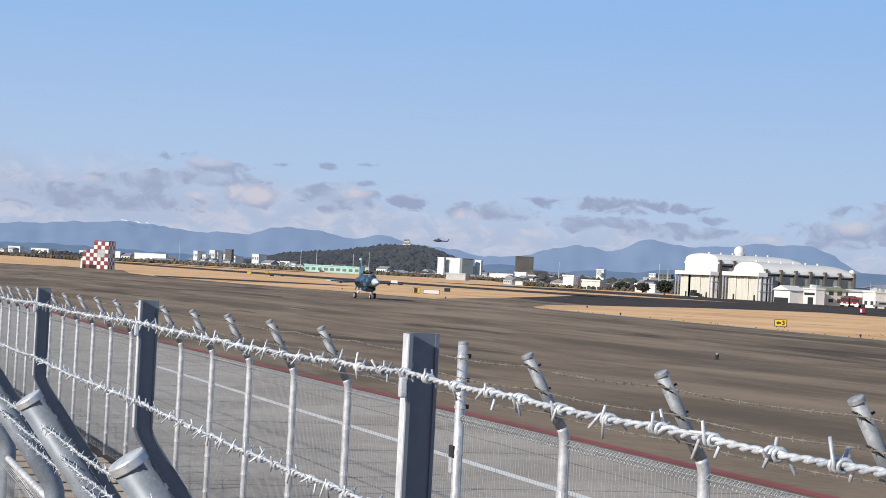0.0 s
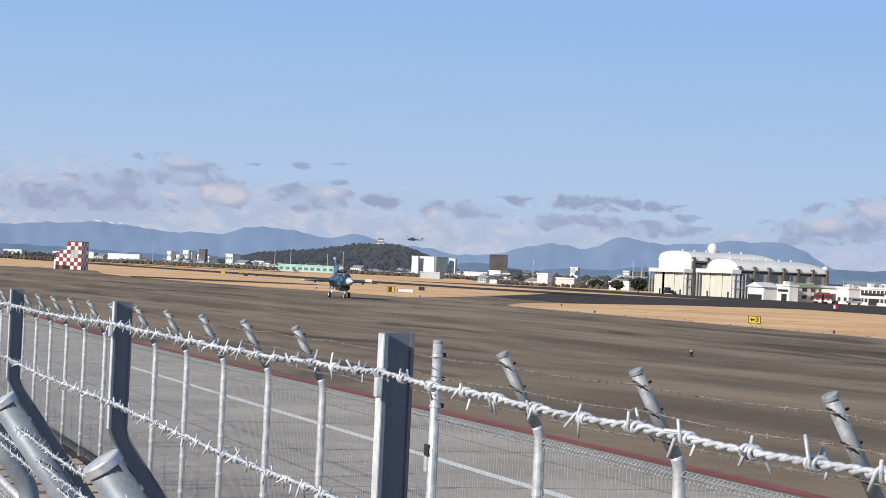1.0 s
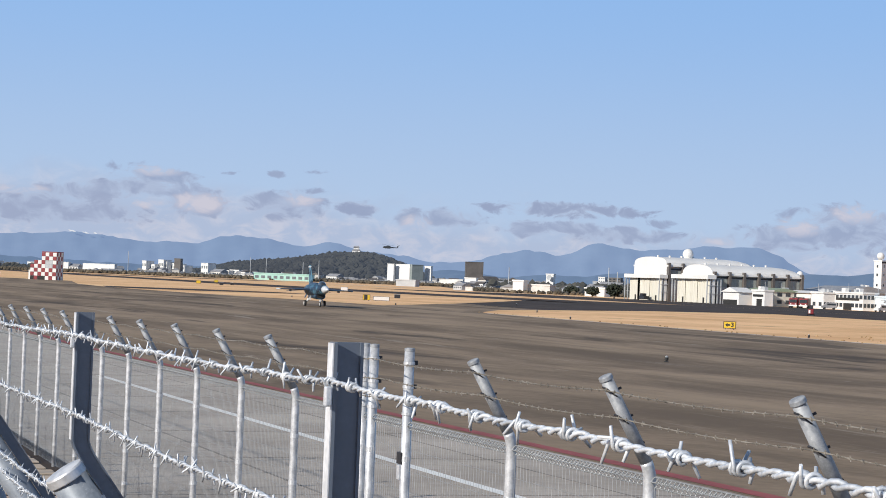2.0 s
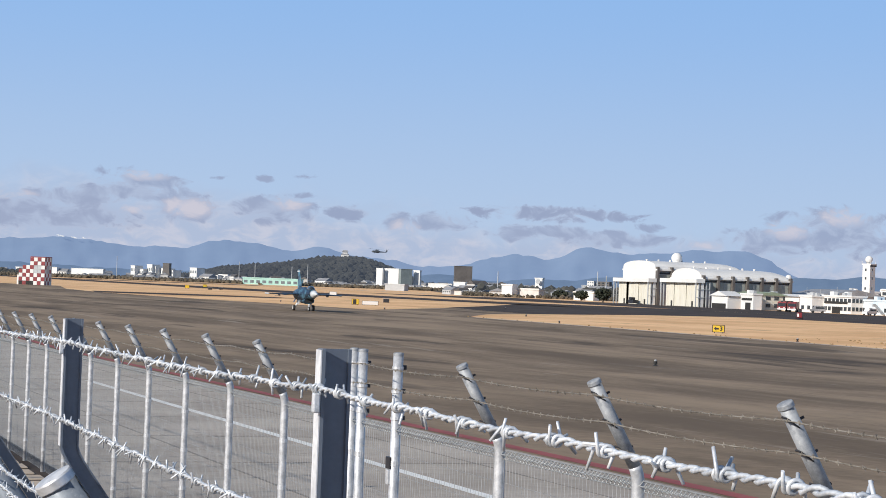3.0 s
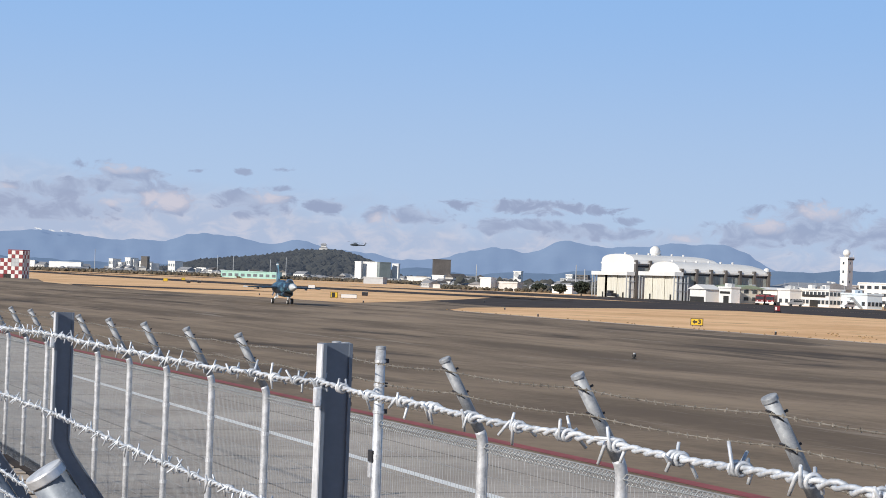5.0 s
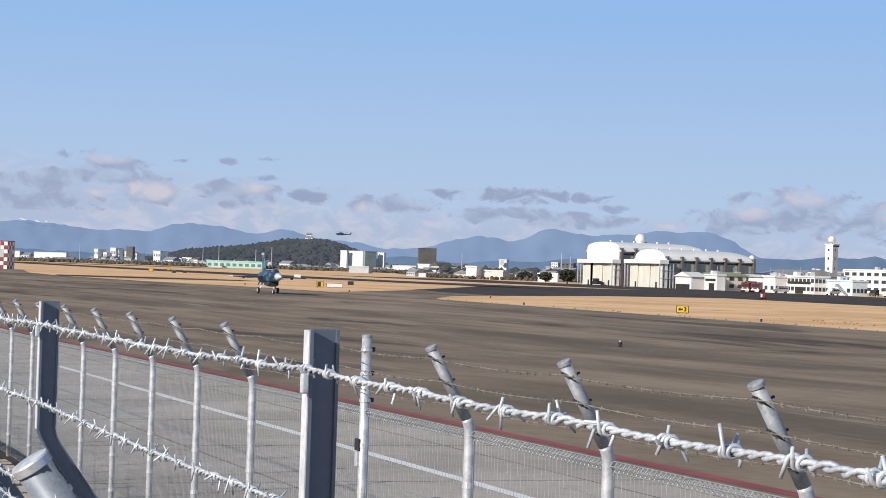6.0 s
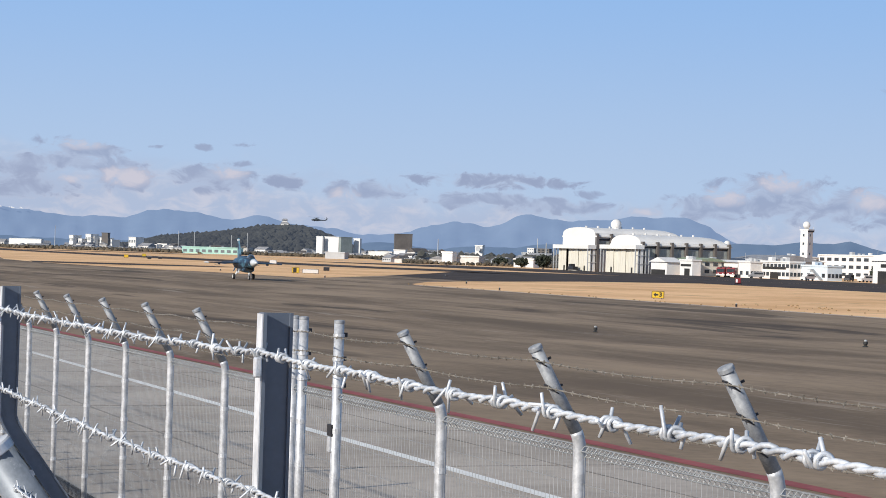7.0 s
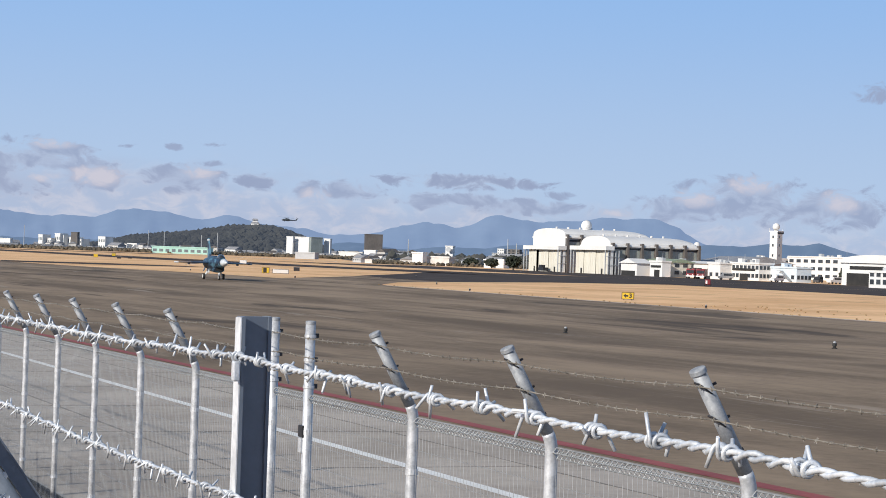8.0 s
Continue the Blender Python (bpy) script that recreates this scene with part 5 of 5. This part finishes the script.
# ---------------------------------------------------------------- helicopter
def helicopter():
    p = plan(17.44, 1900, 3.6 + 1900 * math.tan(radians(0.92)))
    h = thing("helicopter", "dark military helicopter hovering over the hill", "helicopter", p, 0)
    h.matrix_world = pose(*p, 0, 5, -14)
    st = [(-4.6, 0.0, 0.15, 0.2), (-4.0, 0.05, 0.75, 0.75), (-2.6, 0.2, 1.1, 1.0), (0, 0.3, 1.15, 1.1), (2.2, 0.35, 1.0, 0.95), (3.6, 0.55, 0.6, 0.6), (9.0, 0.9, 0.22, 0.28)]
    v, f = loft([oval(x, z, w, hh, 14, 0.85) for x, z, w, hh in st])
    from_mesh("fuselage", plain_mesh("fuselage", v, f, True), OLIVE, h)
    v, f = loft([oval(x, z, w, hh, 12, 0.85) for x, z, w, hh in ((-1.6, 1.3, 0.3, 0.2), (-0.6, 1.5, 0.75, 0.5), (1.6, 1.5, 0.7, 0.45), (3.0, 1.2, 0.4, 0.2))])
    from_mesh("engine_cowl", plain_mesh("engine_cowl", v, f, True), OLIVE, h)
    v, f = fin_mesh(8.3, 9.5, 9.4, 10.3, 0.8, 3.0, 0.25)
    from_mesh("tail_fin", plain_mesh("tail_fin", v, f), OLIVE, h)
    part("stabilator", boxed(8.9, 10.0, -2.1, 2.1, 0.75, 0.87), OLIVE, h)
    part("window", boxed(-3.7, -2.9, -1.13, -0.5, 0.35, 0.9), GLASS, h)
    v, f = [], []
    tube_into(v, f, [(0, 0, 1.8), (0, 0, 2.5)], 0.25, 8, True)
    from_mesh("mast", plain_mesh("mast", v, f), DARK_METAL, h)
    for k in range(4):
        w = radians(12 + 90 * k)
        c, s = math.cos(w), math.sin(w)
        bm = boxed(0.3, 7.9, -0.26, 0.26, 2.45, 2.52)
        for q in bm.verts:
            q.co = Vector((q.co.x * c - q.co.y * s, q.co.x * s + q.co.y * c, q.co.z + abs(q.co.x) * 0.02))
        part("rotor_blade", bm, DARK_METAL, h)
    for k in range(4):
        w = radians(30 + 90 * k)
        bm = boxed(0.1, 1.6, -0.02, 0.02, -0.1, 0.1)
        for q in bm.verts:
            q.co = Vector((9.9 + q.co.x * math.cos(w) - q.co.z * math.sin(w), 0.35 + q.co.y, 2.8 + q.co.x * math.sin(w) + q.co.z * math.cos(w)))
        part("tail_rotor_blade", bm, DARK_METAL, h)
    for s in (-1, 1):
        v, f = [], []
        tube_into(v, f, [(-1.6, s * 0.9, -0.3), (-1.6, s * 1.35, -1.3)], 0.1, 6, True)
        from_mesh("gear_leg", plain_mesh("gear_leg", v, f), DARK_METAL, h)


helicopter()


# ---------------------------------------------------------------- red and white checkered station
def checker_station():
    """Stepped block in red and white squares, each square a panel of its own."""
    d = 545.0
    t = thing("checkered_station", "stepped instrument building in red and white checkered panels", "building", plan(7.75, d), -30)
    c = 1.05
    # columns along x: height in squares of the front
    heights = [4, 5, 5, 7, 7, 7, 7]
    x0 = -len(heights) * c / 2
    for i, n in enumerate(heights):
        part("core", boxed(x0 + i * c + 0.01, x0 + (i + 1) * c - 0.01, 0.06, 5.0, 0, n * c), GREY_WALL, t)
    whites = bpy.data.meshes.new("white_panel")
    bm = bevelled(0.02, 0.02, c - 0.02, -0.02, 0.05, 0.02, c - 0.02)
    bm.to_mesh(whites)
    bm.free()
    whites.materials.append(WHITE)
    reds = whites.copy()
    reds.name = "red_panel"
    reds.materials[0] = RED_PAINT
    for i, n in enumerate(heights):
        for k in range(n):
            if (i, k) in ((4, 4), (5, 4), (4, 3), (5, 3), (0, 0), (2, 0), (3, 0)):
                part("opening", boxed(x0 + i * c + 0.02, x0 + (i + 1) * c - 0.02, 0.0, 0.05, k * c + 0.02, (k + 1) * c - 0.02), DARK_IN if k == 0 else GREY_WALL, t)
                continue
            o = new("panel", whites if (i + k) % 2 == 0 else reds)
            o.parent = t
            o.location = (x0 + i * c, 0, k * c)
    for k in range(4):
        for m in range(4):
            o = new("panel", whites if (m + k) % 2 else reds)
            o.parent = t
            o.matrix_local = pose(x0, 0.1 + (m + 1) * c, k * c, 0, 0, -90)
    for k in range(7):
        for m in range(4):
            if k in (3, 4) and m in (1, 2):
                continue
            o = new("panel", whites if (m + k) % 2 else reds)
            o.parent = t
            o.matrix_local = pose(-x0, 0.1 + m * c, k * c, 0, 0, 90)
    part("roof_rail", boxed(x0 + 3 * c, x0 + 7 * c, 0.1, 4.9, 7 * c + 0.01, 7 * c + 0.25), RED_PAINT, t)
    part("door", boxed(x0 - 0.6, x0 - 0.02, 0.4, 1.3, 0, 2.6), WHITE, t)


checker_station()


# ---------------------------------------------------------------- airfield signs, lights and small gear
def board_sign(name, at, turn, w, h, mat, label, arrow=False, bands=()):
    t = thing(name, label, "sign", at, turn)
    part("board", bevelled(0.02, -w / 2, w / 2, -0.08, 0.08, 0.14, 0.14 + h), mat, t)
    for s in (-0.35, 0.35):
        part("leg", boxed(s * w - 0.04, s * w + 0.04, -0.05, 0.05, 0, 0.139), DARK_METAL, t)
    part("border", boxed(-w / 2 - 0.07, w / 2 + 0.07, -0.06, 0.10, 0.09, 0.19 + h), DARK_METAL, t)
    for x0, x1, m in bands:
        part("panel", boxed(x0, x1, -0.10, -0.081, 0.18, 0.10 + h), m, t)
    if arrow:
        bm = bmesh.new()
        pts = [(-0.46, 0), (-0.22, 0.21), (-0.22, 0.085), (0.03, 0.085), (0.03, -0.085), (-0.22, -0.085), (-0.22, -0.21)]
        vs = [bm.verts.new((x, -0.0925, 0.14 + h / 2 + z)) for x, z in pts]
        face = bm.faces.new(vs)
        ext = bmesh.ops.extrude_face_region(bm, geom=[face])
        for q in ext["geom"]:
            if isinstance(q, bmesh.types.BMVert):
                q.co.y += 0.012
        part("arrow", bm, BLACK, t, "black painted arrow")
        cu = bpy.data.curves.new("digit", "FONT")
        cu.body, cu.size, cu.extrude, cu.align_x, cu.align_y = "3", 0.60, 0.006, "CENTER", "CENTER"
        cu.offset = 0.022
        cu.materials.append(BLACK)
        o = new("digit", cu)
        o.parent = t
        o.matrix_local = pose(0.26, -0.09, 0.14 + h / 2, 90, 0, 0)
    return t


board_sign("taxiway_sign", (92.0, 178.4, 0), -27, 1.12, 0.62, SIGN_YELLOW, "yellow taxiway sign with a black arrow and a 3", arrow=True)
board_sign("runway_sign", (99.2, 318.0, 0), -17, 2.6, 0.6, WHITE, "long white board seen from its plain side on the grass")
board_sign("taxiway_sign", (96.8, 318.6, 0), -17, 1.1, 0.85, SIGN_YELLOW, "small yellow and black taxiway sign on the grass", bands=[(-0.4, 0.15, BLACK)])
for az, d, w in ((16.25, 560, 1.9), (17.85, 470, 0.0), (12.1, 640, 1.3), (12.6, 760, 1.3), (13.4, 980, 0.0)):
    if w:
        board_sign("taxiway_sign", plan(az, d), -az, w, 0.9, WHITE if az == 16.25 else SIGN_YELLOW, "small sign board out on the airfield grass")
for az, d in ((17.78, 400), (12.75, 620), (13.05, 640)):
    t = thing("marker_box", "small dark equipment box on the airfield grass", "equipment box", plan(az, d), -az)
    part("body", bevelled(0.05, -0.6, 0.6, -0.4, 0.4, 0.0, 0.7), DARK_METAL, t)
    part("lid", bevelled(0.03, -0.64, 0.64, -0.44, 0.44, 0.702, 0.8), ROOF_GREY, t)


def edge_light():
    t = thing("edge_light", "small black and white taxiway edge light", "light", group="taxiway edge lights")
    v, f = lathe([(0.13, 0), (0.13, 0.03), (0.06, 0.05), (0.065, 0.10), (0.10, 0.12), (0.10, 0.24)], 12)
    from_mesh("stem", plain_mesh("stem", v, f), BLACK, t)
    v, f = lathe([(0.06, 0.242), (0.07, 0.26), (0.06, 0.30), (0.03, 0.325)], 12)
    from_mesh("lens", plain_mesh("lens", v, f, True), GREY_WALL, t, "pale light dome")
    return t


lamp = edge_light()
lamp.matrix_world = pose(43.3, 90.6, ground_z(90.6) + 0.02)
for x, y in ((49.4, 75.7), (86.0, 152.0), (86.0, 205.0), (100.0, 250.0), (88.0, 275.0), (87.0, 330.0), (128.0, 330.0)):
    copy_thing(lamp, pose(x, y, ground_z(y) + 0.02))


def foam_cart():
    t = thing("extinguisher_cart", "red wheeled fire extinguisher cart with a dark hood", "cart", (183.5, 324.0, 0.0), -29)
    part("tank", bevelled(0.12, -0.5, 0.5, -0.4, 0.4, 0.35, 1.3), RED_PAINT, t)
    part("hood", bevelled(0.06, -0.28, 0.40, -0.3, 0.3, 1.302, 2.0), DARK_METAL, t)
    part("axle", boxed(-0.55, 0.55, -0.06, 0.06, 0.22, 0.34), DARK_METAL, t)
    for s in (-0.6, 0.6):
        v, f = lathe([(0.12, -0.07), (0.24, -0.07), (0.24, 0.07), (0.12, 0.07)], 14)
        o = from_mesh("wheel", plain_mesh("wheel", v, f), BLACK, t)
        o.matrix_local = pose(s, 0, 0.24, 0, 90, 0)
    part("panel", boxed(-0.42, -0.1, -0.43, -0.402, 0.5, 1.1), LINE_WHITE, t)


foam_cart()


def fire_truck():
    """Boxy airfield fire truck, its front towards -y."""
    t = thing("fire_truck", "boxy red airfield fire truck with a dark windscreen", "truck", group="fire trucks on the apron")
    part("body", bevelled(0.08, -1.25, 1.25, 1.9, 8.0, 0.75, 3.0), RED_PAINT, t)
    part("cab", bevelled(0.12, -1.25, 1.25, 0.0, 1.88, 0.7, 2.8), RED_PAINT, t)
    part("windscreen", boxed(-1.1, 1.1, -0.05, -0.004, 1.6, 2.5), GLASS, t)
    part("bumper", bevelled(0.04, -1.25, 1.25, -0.25, -0.06, 0.55, 0.95), LINE_WHITE, t)
    part("turret", bevelled(0.05, -0.3, 0.3, 0.4, 1.2, 2.802, 3.15), DARK_METAL, t)
    for sx in (-0.7, 0.7):
        part("headlight", boxed(sx - 0.18, sx + 0.18, -0.06, -0.004, 1.05, 1.3), LINE_WHITE, t)
    for y in (1.2, 5.6, 6.9):
        for sx in (-1.15, 1.15):
            v, f = lathe([(0.25, -0.2), (0.55, -0.2), (0.55, 0.2), (0.25, 0.2)], 14)
            o = from_mesh("wheel", plain_mesh("wheel", v, f), BLACK, t)
            o.matrix_local = pose(sx, y, 0.55, 0, 90, 0)
    return t


truck = fire_truck()
truck.matrix_world = pose(*plan(29.02, 597), 0, 0, -36)
for az in (29.30,):
    copy_thing(truck, pose(*plan(az, 595), 0, 0, -36))


def service_car(az, d, turn, mat, label):
    t = thing("van", label, "van", plan(az, d), turn)
    bm = bmesh.new()
    prof = [(-2.2, 0.4), (-2.2, 1.0), (-1.5, 1.15), (-0.9, 1.9), (2.1, 1.95), (2.25, 0.4)]
    r = [[bm.verts.new((x, s * 0.85, z)) for x, z in prof] for s in (-1, 1)]
    bm.faces.new(r[0])
    bm.faces.new(list(reversed(r[1])))
    for i in range(len(prof)):
        k = (i + 1) % len(prof)
        bm.faces.new((r[0][i], r[1][i], r[1][k], r[0][k]))
    bmesh.ops.recalc_face_normals(bm, faces=bm.faces[:])
    part("body", bm, mat, t)
    part("window", boxed(-0.7, 1.9, -0.87, -0.853, 1.2, 1.7), GLASS, t)
    for x in (-1.4, 1.4):
        for s in (-0.75, 0.75):
            v, f = lathe([(0.15, -0.1), (0.33, -0.1), (0.33, 0.1), (0.15, 0.1)], 12)
            o = from_mesh("wheel", plain_mesh("wheel", v, f), BLACK, t)
            o.matrix_local = pose(x, s, 0.33, 90, 0, 0)


for az, d, turn, m in ((31.45, 575, 20, WHITE), (32.6, 590, 40, DARK_METAL), (33.05, 580, 10, WHITE), (30.02, 600, -20, ROOF_GREY)):
    service_car(az, d, turn, m, "small service van parked on the apron by the buildings")
t = thing("ground_cart", "dark ground equipment by the hangar doors", "equipment", (296.0, 640.0, 0.0), 0)
part("body", bevelled(0.1, -1.0, 1.0, -2.2, 2.2, 0.3, 1.5), DARK_METAL, t)
part("engine_box", bevelled(0.1, -0.8, 0.8, -0.4, 1.8, 1.502, 2.4), DARK_METAL, t)

# ---------------------------------------------------------------- strip of slabs between the fences
bed = sheet("path_bed", [(-3.5, -20), (4.755, -20), (4.755, 160), (-3.5, 160)], 0.006, ASPHALT_DARK, "dark bed below the tan slabs between the fences", "path")
slab_me = bpy.data.meshes.new("slab")
bm = bevelled(0.006, 0.0, 3.2, 0.0, 0.64, 0.0, 0.022)
bm.to_mesh(slab_me)
bm.free()
slab_me.materials.append(SLAB)
rs = random.Random(21)
for k in range(0, 70):
    y = 2.0 + k * 0.94
    o = new("slab", slab_me)
    o.parent = bed
    o.matrix_local = Matrix.Translation((1.12 + rs.uniform(-0.02, 0.02), y, ground_z(y) + 0.008 + rs.uniform(-0.003, 0.004))) @ Matrix.Rotation(-0.009, 4, "X")
kerb = sheet("foot_strip", [(4.41, -20), (4.76, -20), (4.76, 160), (4.41, 160)], 0.012, ASPHALT_DARK, "dark strip along the foot of the fence", "kerb")

rt = random.Random(31)
tufts = []
for _ in range(70):
    y = rt.uniform(95, 233)
    q = rt.uniform(0.04, 0.13)
    tufts.append((84.5 + abs(rt.gauss(0, 1.0)), y, q * 0.3, q))
for _ in range(40):
    q = rt.uniform(0.05, 0.14)
    tufts.append((rt.uniform(90, 101), rt.uniform(140, 165), q * 0.2, q))
tagged(clumps("grass_tufts", tufts, TUFT, None, 32), "brown dry tufts along the grass edges", "grass", kind="stuff")
